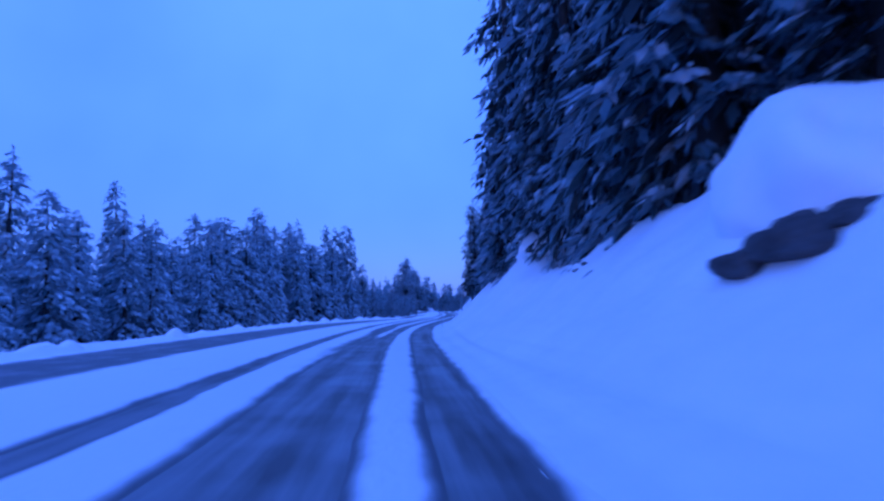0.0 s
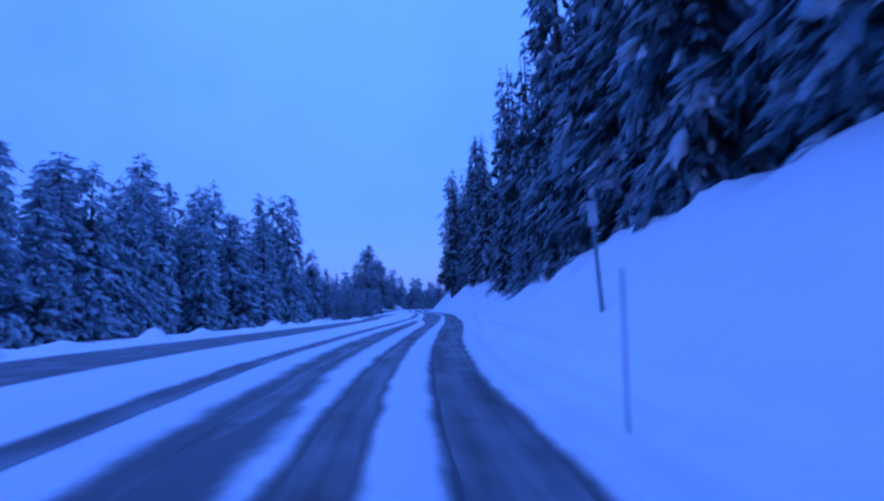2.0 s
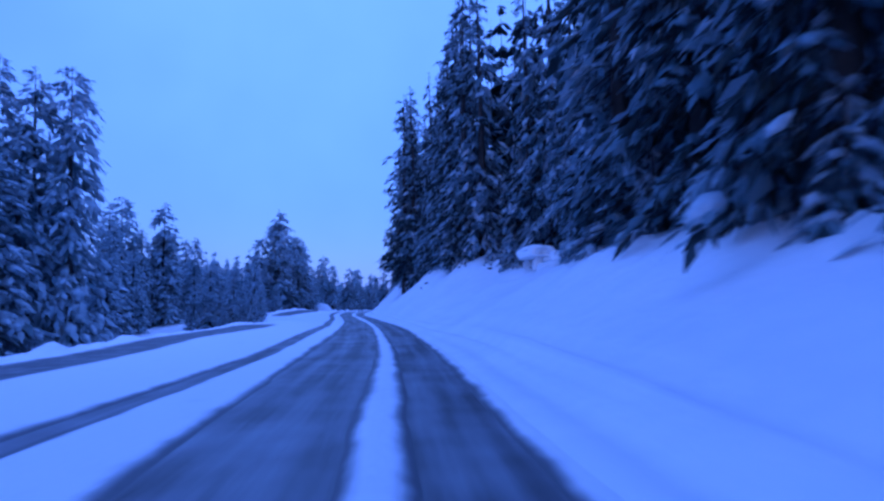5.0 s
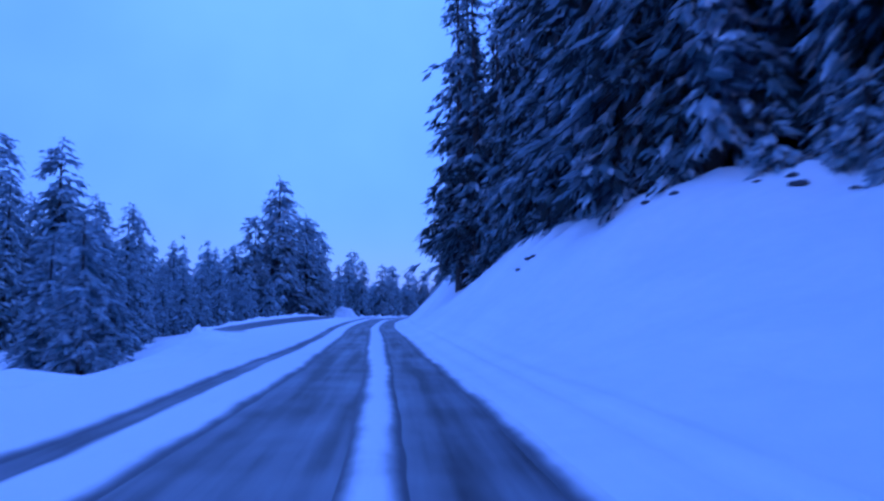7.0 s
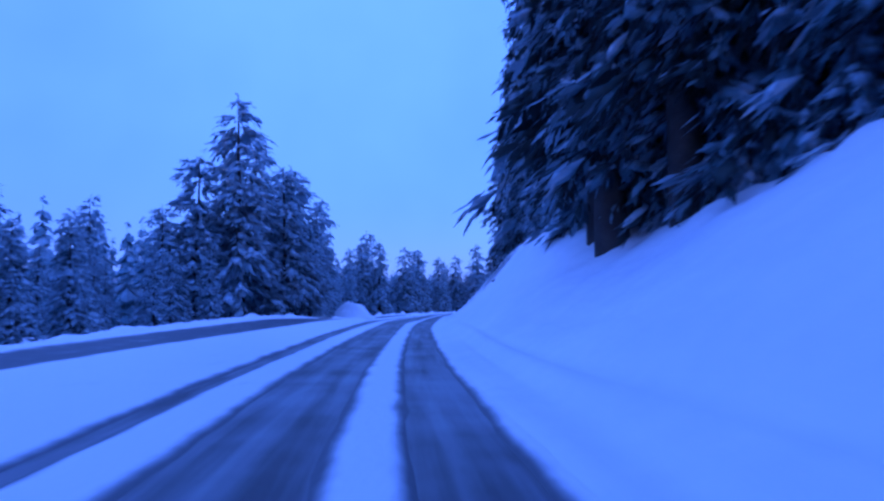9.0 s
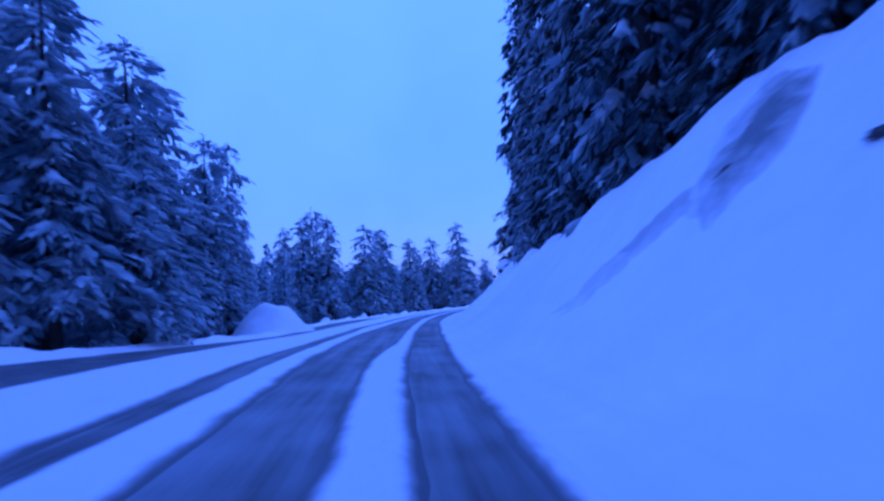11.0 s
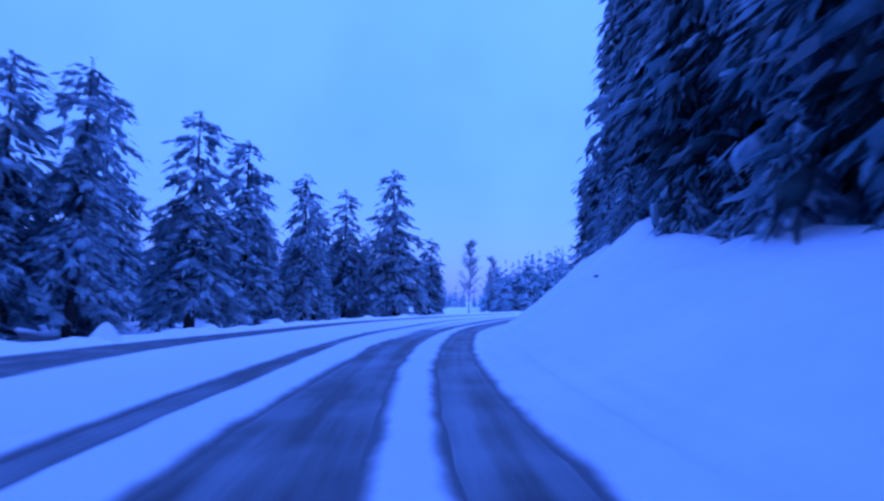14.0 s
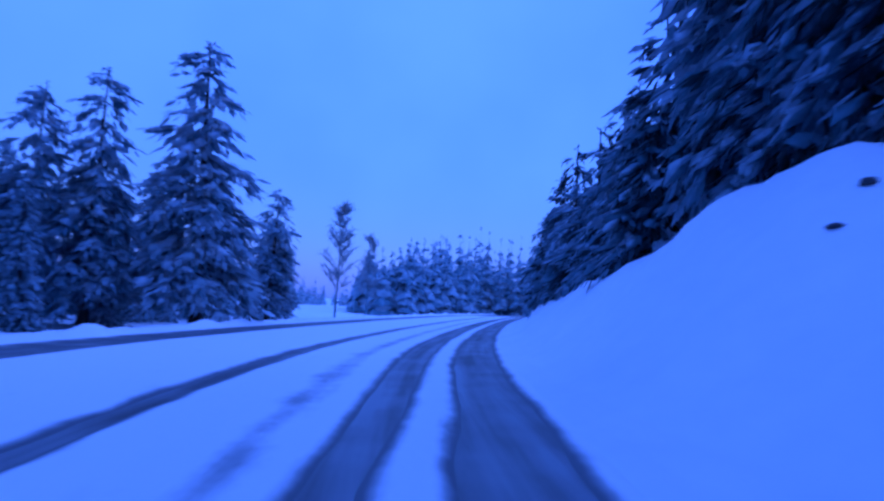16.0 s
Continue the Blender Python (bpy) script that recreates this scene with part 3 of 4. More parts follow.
def spruce(seed, height, radius, step, per_whorl, snow_load, foliage, white, label, **more):
    meshes = spruce_meshes("spruce", seed, height, radius, step, per_whorl, snow_load, foliage, white, **more)
    ob = new("spruce_tree")
    tagged(ob, label, "tree")
    part("trunk", meshes[0], ob, "straight dark bark trunk with limbs")
    tagged(part("crown", meshes[1], ob, "drooping dark green frosted needle boughs, undersides painted dark as shade"), kind="stuff")
    tagged(part("bough_snow", meshes[2], ob, "white snow pillows on the boughs"), kind="stuff")
    KIND_HEIGHT[id(ob)] = height
    return ob


tree_rnd = random.Random(5)
TALL = "tall dense dark spruce with snowy drooping boughs on the bank"
LEFT = "slender frosted spruce beyond the road's berm, snowy boughs paled for haze"
SMALL = "small young spruce buried in snow on the bank's crest"
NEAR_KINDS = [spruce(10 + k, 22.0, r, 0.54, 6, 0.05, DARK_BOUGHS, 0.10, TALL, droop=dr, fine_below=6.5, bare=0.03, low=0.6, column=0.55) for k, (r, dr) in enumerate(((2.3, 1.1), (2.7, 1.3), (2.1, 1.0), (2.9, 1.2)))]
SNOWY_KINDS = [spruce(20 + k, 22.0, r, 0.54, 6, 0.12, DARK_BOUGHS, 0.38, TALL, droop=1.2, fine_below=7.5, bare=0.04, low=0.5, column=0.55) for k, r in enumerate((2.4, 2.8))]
# pale looks and a high white share: frost, with haze painted in
LEFT_KINDS = [spruce(50 + k, 14.0, r, 0.46, 7, 0.05, HAZED_RIME_BOUGHS, 0.42, LEFT, droop=0.9, column=co, even=0.78, low=0.7, rise=1.4, spire=0.6)
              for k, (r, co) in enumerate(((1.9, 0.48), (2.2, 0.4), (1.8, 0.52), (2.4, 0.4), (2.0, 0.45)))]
NEAR_LEFT_KINDS = [spruce(60 + k, 14.0, r, 0.47, 7, 0.14, HAZED_RIME_BOUGHS, 0.46, LEFT, droop=0.95, column=co, fine_below=9.0, even=0.84, bare=0.15, low=0.78, rise=1.5, spire=0.7, lobe=1.1, thin=1.0)
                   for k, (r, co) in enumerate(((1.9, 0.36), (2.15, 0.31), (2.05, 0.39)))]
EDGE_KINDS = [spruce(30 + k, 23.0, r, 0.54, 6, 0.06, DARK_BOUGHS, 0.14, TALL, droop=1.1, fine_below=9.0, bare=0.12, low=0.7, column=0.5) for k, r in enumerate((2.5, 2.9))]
SHORT = "low broad dark spruce with snowy boughs on the bank"
SHORT_KINDS = [spruce(80 + k, 7.0, r, 0.40, 6, 0.10, DARK_BOUGHS, 0.26, SHORT, droop=0.9, column=0.5, fine_below=5.0) for k, r in enumerate((1.7, 2.1))]
SAPLINGS = [spruce(70 + k, 2.6, r, 0.30, 5, 0.4, HAZED_RIME_BOUGHS, 0.4, SMALL, droop=1.0, column=0.6) for k, r in enumerate((0.75, 0.95))]
used_kinds = set()


def plant(kind, x, y, height, wide=1.0, group="", label="", sink=0.1):
    s, u = along(x, y)
    z = ground_z(s, min(max(u, -74), 40), False) - sink
    f = height / KIND_HEIGHT[id(kind)]
    g = f * wide
    m = pose(x, y, z, tree_rnd.uniform(-1.5, 1.5), tree_rnd.uniform(-1.5, 1.5), tree_rnd.uniform(0, 360)) @ Matrix.Diagonal((g, g, f, 1))
    if id(kind) in used_kinds:
        ob = copy_thing(kind, m @ Matrix.Diagonal((1 / kind.scale.x, 1 / kind.scale.y, 1 / kind.scale.z, 1)))
    else:
        used_kinds.add(id(kind))
        kind.matrix_basis = m
        ob = kind
    return tagged(ob, label, group=group)


WOOD, DARK_WOOD = [], []  # trees of the closed woods behind, left and right: x, y, z, height, radius


def wood_tree(x, y, height, radius):
    s, u = along(x, y)
    (DARK_WOOD if u > 0 else WOOD).append((x, y, ground_z(s, min(max(u, -74), 40), False), height, radius))


def right_forest():
    s = 0.0
    while s < 284:
        uc = glide(CREST_U, s)
        clearing = 95.5 < s < 117
        u = uc + (3.2 if s < 9 else 2.6 if clearing else tree_rnd.uniform(0.4, 1.2) if s > 246 else tree_rnd.uniform(1.3, 1.9) if s > 232 else tree_rnd.uniform(2.2, 2.8) if s > 218 else tree_rnd.uniform(1.9, 2.7) if s > 172 else tree_rnd.uniform(0.8, 2.0))
        row = 0
        while u < uc + 26:
            snowiness = 0.8 if 36 < s < 50 else 0.9 if 97 < s < 121 else 0.8 if s > 211 else 0.45 if s > 152 else 0.08
            gap = 70 < s < 77 or 151 < s < 157
            h = tree_rnd.uniform(18, 24)
            if s > 232:
                h = tree_rnd.uniform(6.2, 7.4) if s < 246 else tree_rnd.uniform(6.0, 7.6)
            x, y = place(s + tree_rnd.uniform(-0.9, 0.9), u)
            if gap:
                h = tree_rnd.uniform(7.5, 10.0)
            if row < 1:
                plant(tree_rnd.choice(SHORT_KINDS if h < 12 else SNOWY_KINDS if tree_rnd.random() < snowiness else NEAR_KINDS), x, y, h, tree_rnd.uniform(0.9, 1.25) * (0.8 if 218 < s < 232 else 1), "spruces on the bank")
            else:
                wood_tree(x, y, h, tree_rnd.uniform(2.2, 3.2) * (1 if h > 12 else 0.6))
            u += tree_rnd.uniform(2.6, 4.0) * (1 + 0.15 * row)
            row += 1
        s += tree_rnd.uniform(2.6, 3.5)


right_forest()
# trees that lean out over the bank's foot
for s, u, h in ((143.5, 6.6, 22), (146.5, 5.7, 24), (149.0, 6.3, 25), (131.0, 8.6, 25), (126.0, 8.0, 22), (121.0, 7.4, 22), (219.0, 8.2, 22), (222.5, 7.6, 20), (226.0, 7.6, 22), (229.0, 7.5, 22), (231.2, 7.3, 20), (232.8, 8.3, 16), (234.4, 7.6, 11), (236.4, 7.0, 8.0), (214.5, 8.0, 22)):
    plant(SNOWY_KINDS[int(s) % 2] if s > 217 else EDGE_KINDS[int(s) % 2] if 143 < s < 150 else NEAR_KINDS[int(s) % 4], *place(s, u), h, 1.2 if 143 < s < 150 else 1.1 if s > 217 else 1.15, "spruces on the bank")

# single trees of the left side that stand out: x, y, height, width
MARKED = [(-30.4, 42.2, 14.0, 1.2), (-28.9, 59.1, 11.6, 1.1), (-27.5, 77.9, 14.2, 1.5), (-25.8, 94.0, 15.3, 1.0), (-26.2, 104.5, 17.0, 1.0), (-25.5, 106.8, 18.2, 1.0), (-23.1, 145.0, 13.4, 1.2), (-23.1, 141.3, 12.1, 1.2), (-29.1, 72.3, 14.0, 1.0), (-31.0, 83.0, 15.2, 1.1), (-31.4, 58.6, 15.2, 1.0), (-28.6, 94.3, 18.2, 1.0), (-18.3, 121.6, 19.2, 0.9), (-28.2, 115.6, 19.6, 1.0), (-22.3, 119.5, 19.2, 1.0), (-20.2, 120.6, 18.8, 0.9),
          (-18.6, 144.5, 12.6, 1.2), (-20.5, 153.3, 10.6, 1.2), (-21.2, 163.2, 10.6, 1.2), (-20.9, 173.9, 7.6, 1.4), (-11.7, 165.5, 5.2, 1.6), (-9.5, 172.2, 16.0, 1.25), (-12.2, 171.5, 11.5, 1.3), (-6.8, 174.0, 11.0, 1.3), (-13.8, 170.0, 8.0, 1.4), (-5.6, 176.5, 7.5, 1.4), (-10.6, 175.0, 10.0, 1.4),
          (-8.0, 183.6, 13.9, 1.4), (-11.0, 181.0, 16.0, 1.3), (-10.0, 188.5, 14.5, 1.3), (-7.5, 192.8, 12.4, 1.3), (-8.7, 202.5, 14.4, 0.9), (-7.6, 198.0, 9.5, 1.05), (-7.9, 210.0, 5.9, 1.2), (-6.9, 221.1, 10.0, 1.2), (-2.9, 221.7, 11.1, 1.2),
          (-5.0, 221.1, 10.8, 1.2), (1.1, 225.7, 10.5, 1.4), (3.4, 231.0, 10.6, 1.2), (-5.6, 236.1, 14.0, 1.3), (-8.6, 189.5, 14.0, 1.2), (6.8, 234.4, 9.5, 1.2), (3.5, 244.0, 11.0, 1.2), (10.6, 246.1, 10.7, 1.2), (8.2, 246.7, 9.8, 1.2), (14.9, 245.1, 12.3, 1.4), (19.4, 251.4, 7.4, 1.4)]
for x, y, h, w in MARKED:
    h = h * (1.06 if 216 < y < 252 else 1.02) + hollow(*along(x, y))
    plant(tree_rnd.choice(NEAR_LEFT_KINDS if 160 < y < 252 else LEFT_KINDS), x, y, h, w, "spruces on the left side")


def left_forest():
    s = 6.0
    while s < 264:
        near = glide([(0, -18), (60, -23), (95, -24), (110, -22), (125, -21), (135, -20), (150, -19), (165, -15), (180, -13), (205, -15), (230, -15), (264, -14)], s)
        top = glide([(0, 9), (30, 10), (60, 13.5), (95, 15.5), (123, 16.5), (128, 10.5), (148, 10.5), (166, 8.5), (175, 12), (198, 12), (204, 9), (264, 9)], s)
        for row in range(7):
            x, y = place(s + tree_rnd.uniform(-1.5, 1.5), near - row * 4.2 - tree_rnd.uniform(0, 3) - max(0, row - 3) * 1.5)
            h = top * (tree_rnd.uniform(0.75, 1.05) if row and s > 190 else tree_rnd.uniform(0.6, 0.95)) + hollow(*along(x, y))
            if row == 0 or row == 1 and tree_rnd.random() < 0.15:
                if not (163 < s < 176 and row == 0):
                    plant(tree_rnd.choice(LEFT_KINDS), x, y, h, tree_rnd.uniform(1.0, 1.4), "spruces on the left side")
            else:
                wood_tree(x, y, h, h * (tree_rnd.uniform(0.19, 0.26) if s > 190 else tree_rnd.uniform(0.13, 0.2)))
        s += tree_rnd.uniform(2.4, 4.0)


left_forest()
# younger trees close behind the berm
for k in range(26):
    s = 121.0 + k * 1.75
    s, u = s + tree_rnd.uniform(-0.6, 0.6), profile(round(s))[3] - tree_rnd.uniform(2.6, 6.5)
    plant(tree_rnd.choice(NEAR_LEFT_KINDS if s < 134 else LEFT_KINDS), *place(s, u), tree_rnd.uniform(3.2, 5.5) + hollow(s, u), tree_rnd.uniform(1.1, 1.5), "spruces on the left side")


def woods_object(name, trees, label, mat_frost, tiers=11, seed=3, taper=0.62, looks=(NEEDLES, HAZED_HOAR)):
    """Trees of a closed wood, each a stem with ragged tiers of boughs, in one mesh."""
    rnd = random.Random(seed)
    v, f, mi = [], [], []
    for x, y, z, h, r in trees:
        n = len(v)
        for q in range(4):
            a = 1.571 * q
            v.append((x + 0.16 * math.cos(a), y + 0.16 * math.sin(a), z - 0.5))
        v.append((x, y, z + h * 0.97))
        f.extend((n + q, n + (q + 1) % 4, n + 4) for q in range(4))
        mi.extend([0] * 4)
        for k in range(tiers):
            t = (k + 0.45 + rnd.uniform(-0.4, 0.4)) / tiers
            t = min(max(t, 0.0), 0.97)
            for q in range(7):
                a = 6.283 * (q + rnd.uniform(-0.4, 0.4)) / 7
                e = (r * (1 - t) ** taper + 0.10) * rnd.uniform(0.6, 1.2)
                w = (0.42 if taper < 0.8 else 0.6) * e
                z0 = z + h * (0.04 + 0.95 * t) + rnd.uniform(-0.3, 0.3)
                drop = e * rnd.uniform(0.5, 1.0)
                o, sd = (math.cos(a), math.sin(a)), (-math.sin(a), math.cos(a))
                n = len(v)
                v.extend([(x, y, z0), (x + o[0] * e * 0.6 + sd[0] * w, y + o[1] * e * 0.6 + sd[1] * w, z0 - drop * 0.7), (x + o[0] * e, y + o[1] * e, z0 - drop),
                          (x + o[0] * e * 0.6 - sd[0] * w, y + o[1] * e * 0.6 - sd[1] * w, z0 - drop * 0.8), (x + o[0] * e * 0.6, y + o[1] * e * 0.6, z0 - drop * 0.25)])
                f.extend([(n, n + 1, n + 4), (n + 1, n + 2, n + 4), (n + 2, n + 3, n + 4), (n + 3, n, n + 4)])
                mi.extend([1 if rnd.random() < mat_frost else 0] * 4)
    me = mesh_of(name, v, f, looks[0], False)
    me.materials.append(looks[1])
    me.polygons.foreach_set("material_index", mi)
    return tagged(new(name, me), label, "trees", kind="stuff")


woods_object("spruce_woods", DARK_WOOD, "closed dark spruce woods behind the trees on the bank", 0.06)
# left woods in the lightened looks, haze put into their colour
woods_object("spruce_woods", WOOD, "closed spruce woods behind the roadside trees, frosted boughs paled for haze", 0.45, looks=(HAZED_RIME, HAZED_HOAR))


# ---- far woods ----
def far_woods():
    rnd = random.Random(9)
    trees = []
    while len(trees) < 640:
        ang, dist = rnd.uniform(20, 46), rnd.uniform(75, 190)
        x, y = 12 + dist * math.sin(radians(ang)), 216 + dist * math.cos(radians(ang))
        s, u = along(x, y)
        if s < 332 and u > -11:
            continue
        grown = smooth(20, 33, ang)
        trees.append((x, y, -0.8, rnd.uniform(5.0, 9.0) + grown * rnd.uniform(5.0, 10.0), rnd.uniform(1.6, 2.5)))
    while len(trees) < 1200:
        ang, dist = rnd.uniform(-40, 60), rnd.uniform(240, 420)
        x, y = 15 + dist * math.sin(radians(ang)), 222 + dist * math.cos(radians(ang))
        trees.append((x, y, -3.4, rnd.uniform(8, 14), rnd.uniform(1.8, 3.0)))
    # the paleness of distance is painted: frost colours lightened as haze
    return woods_object("far_woods", trees, "distant snowy spruce woods beyond the bend, paled for haze", 0.7, 7, 4, 0.85, (HAZED_RIME, HAZED_HOAR))


far_woods()


def birch(x, y, height, seed):
    """A slim bare tree, its fine upward twigs white with rime."""
    rnd = random.Random(seed)
    s, u = along(x, y)
    ob = tagged(new("birch_tree"), "slim bare birch with fine twigs white with rime", "tree")
    ob.location = (x, y, ground_z(s, u, False) - 0.1)
    wood_v, wood_f, twig_v, twig_f = [], [], [], []

    def stick(verts, faces, a, b, r0, r1):
        n = len(verts)
        for p, r in ((a, r0), (b, r1)):
            verts.extend((p[0] + r * math.cos(q), p[1] + r * math.sin(q), p[2]) for q in (0.0, 2.1, 4.2))
        faces.extend((n + k, n + (k + 1) % 3, n + 3 + (k + 1) % 3, n + 3 + k) for k in range(3))

    stick(wood_v, wood_f, (0, 0, -0.3), (0.1, 0.05, height * 0.55), 0.09, 0.05)
    stick(wood_v, wood_f, (0.1, 0.05, height * 0.55), (0.0, 0.1, height), 0.05, 0.012)
    for k in range(60):
        t = rnd.uniform(0.22, 0.97)
        a, ln = rnd.uniform(0, 6.283), height * 0.27 * (1.12 - t) ** 0.6 * rnd.uniform(0.6, 1.1)
        p = Vector((0.1 * min(t / 0.55, 1), 0.05, t * height))
        d = Vector((math.cos(a), math.sin(a), rnd.uniform(0.7, 1.5))).normalized()
        q = p + d * ln
        stick(wood_v, wood_f, p, q, 0.022, 0.008)
        for _ in range(34):
            b = p.lerp(q, rnd.uniform(0.25, 1.0))
            e = b + (d * 0.5 + Vector((rnd.uniform(-1, 1), rnd.uniform(-1, 1), rnd.uniform(-0.7, 0.7)))) * rnd.uniform(0.18, 0.42)
            stick(twig_v, twig_f, b, e, 0.032, 0.012)
    part("trunk", mesh_of("birch_trunk", wood_v, wood_f, HAZED_RIME), ob, "thin grey birch trunk with limbs")
    tagged(part("crown", mesh_of("birch_crown", twig_v, twig_f, WHITE_RIME), ob, "fine twigs white with rime"), kind="stuff")
    return ob


birch(24.9, 256.2, 7.8, 61)
birch(30.5, 265.0, 7.0, 62)


# ---- small things on the banks ----
def lump(seed, sx, sy, sz, rough, mat, name, squash=0.0, segs=3, blocky=2.0):
    """A rounded uneven body about its foot's middle; the blockier, the flatter its sides."""
    bm = bmesh.new()
    bmesh.ops.create_icosphere(bm, subdivisions=segs, radius=1.0)
    for vert in bm.verts:
        c = vert.co.copy()
        c /= (abs(c.x) ** blocky + abs(c.y) ** blocky + abs(c.z) ** blocky) ** (1 / blocky)
        k = 1 + rough * noise.noise(c * 1.3 + Vector((seed, 0, 0))) + rough * 0.45 * noise.noise(c * 3.1 + Vector((0, seed, 0)))
        vert.co = Vector((c.x * sx * k, c.y * sy * k, c.z * sz * k))
        if vert.co.z < -squash * sz:
            vert.co.z = -squash * sz + (vert.co.z + squash * sz) * 0.25
    me = bpy.data.meshes.new(name)
    bm.to_mesh(me)
    bm.free()
    me.materials.append(mat)
    me.polygons.foreach_set("use_smooth", [True] * len(me.polygons))
    return me


def set_on_bank(name, s, u, lift=0.0):
    x, y = place(s, u)
    d = road_at(s)[1]
    ob = new(name)
    ob.matrix_basis = pose(x, y, ground_z(s, u) + lift, 0, 0, math.degrees(math.atan2(-d[0], d[1])))
    return ob


def boulder(s, u, rocks, caps, seed, label):
    """Dark rock faces on the slope and the snow cap that juts out over them. rocks: along, across, up, size; caps: along, across, up and its three half sizes."""
    ob = tagged(set_on_bank("boulder", s, u), label, "boulder", group="boulders on the bank")
    for k, (ds, du, dz, w, h) in enumerate(rocks):
        rock = part("rock", lump(seed + k, w * 0.5, w * 0.55, h * 0.5, 0.34, ROCK, "rock"), ob, "dark bare rock face")
        rock.location = (du, ds, dz)
    for k, c in enumerate(caps):
        top = part("snow_cap", lump(seed + 5 + k, c[3], c[4], c[5], 0.22, SNOW, "snow_cap", 0.35, 4), ob, "thick rounded cap of snow")
        top.location = (c[1], c[0], c[2])
    return ob


boulder(5.5, 3.75, [(0.0, 0.1, -0.05, 1.0, 0.72), (-0.3, 0.5, 0.18, 0.8, 0.55), (0.5, -0.15, -0.2, 0.65, 0.55)], [(0.85, 1.0, 0.6, 1.0, 1.35, 1.15)], 1.0, "large dark boulder under a thick rounded snow cap")
boulder(191.1, 4.7, [(0.0, 0.16, 0.12, 0.7, 0.44), (0.2, -0.46, -0.12, 0.22, 0.26)], [(0.16, 0.22, 0.46, 0.5, 0.62, 0.36), (0.62, 0.02, 0.12, 0.3, 0.34, 0.36), (-0.55, 0.35, 0.2, 0.3, 0.35, 0.3)], 3.0, "small dark rock under an arched snow cap")
boulder(25.6, 5.9, [(-0.9, -0.6, -0.05, 0.5, 0.3)], [(0.0, 0.2, 0.15, 1.15, 1.4, 0.85), (1.5, 0.0, -0.05, 0.8, 1.0, 0.55)], 6.0, "snow-buried boulder on the crest of the bank")
boulder(31.5, 6.0, [(0.0, 0.0, 0.0, 0.6, 0.4)], [(0.0, 0.1, 0.05, 0.6, 0.9, 0.36)], 7.0, "snow-buried boulder on the crest of the bank")
boulder(62.0, 6.0, [(0.0, 0.0, 0.0, 0.6, 0.4)], [(0.0, 0.1, -0.02, 0.8, 1.1, 0.34)], 8.0, "snow-buried boulder on the crest of the bank")
for k, (s, u, w) in enumerate(((114.5, 7.8, 0.42), (114.9, 8.0, 0.3), (117.4, 6.8, 0.3), (118.3, 6.5, 0.3), (113.6, 8.2, 0.26), (115.6, 7.7, 0.24), (124.1, 4.95, 0.4), (123.7, 5.0, 0.3), (123.95, 4.54, 0.32), (161.1, 4.2, 0.34),
                             (209.4, 4.0, 0.2), (223.6, 4.4, 0.22), (223.8, 4.9, 0.24), (188.4, 3.9, 0.16), (187.4, 3.9, 0.15), (14.5, 5.0, 0.3), (15.0, 4.6, 0.28), (15.3, 4.4, 0.26), (13.7, 4.3, 0.28), (13.8, 4.1, 0.25))):
    boulder(s, u, [(0, 0, -0.05 * w, w * 0.8, w * 0.5)], [], 20.0 + k, "small dark rock tip poking out of the snowy bank")


def hollow_boulder(s, u, top, label):
    """A blocky roof of snow carried on snow legs, with dark rock set back in the two hollows beneath it."""
    ob = tagged(set_on_bank("boulder", s, u), label, "boulder", group="boulders on the bank")
    low = top - 1.75
    for k, (du, ds, z, sx, sy, sz) in enumerate(((1.0, 0.3, 0.55, 0.5, 1.3, 0.62), (0.62, -1.45, 0.28, 0.42, 0.5, 0.42))):
        rock = part("rock", lump(2.0 + k, sx, sy, sz, 0.3, ROCK, "rock", 0, 3, 3.0), ob, "dark bare rock face")
        rock.location = (du, ds, low + z)
    for k, (du, ds, z, sx, sy, sz) in enumerate(((0.45, 0.1, 1.28, 0.9, 1.55, 0.44), (1.55, -1.5, 0.92, 1.0, 1.2, 0.40))):
        cap = part("snow_cap", lump(7.0 + k, sx, sy, sz, 0.22, SNOW, "snow_cap", 0.5, 4, 3.6), ob, "thick jutting roof of snow")
        cap.location = (du, ds, low + z)
    for k, (du, ds, z, sx, sy, sz) in enumerate(((0.75, 1.5, 0.5, 0.65, 0.13, 0.85), (0.35, -0.95, 0.42, 0.5, 0.13, 0.75), (0.9, -2.5, 0.15, 1.2, 0.9, 0.62))):
        leg = part("snow_leg", lump(11.0 + k, sx, sy, sz, 0.25, SNOW, "snow_leg", 0, 3, 2.3), ob, "pillar of packed snow under the roof")
        leg.location = (du, ds, low + z)
    return ob


hollow_boulder(109.6, 9.0, 1.66, "dark hollow boulder under a jutting slab of snow")


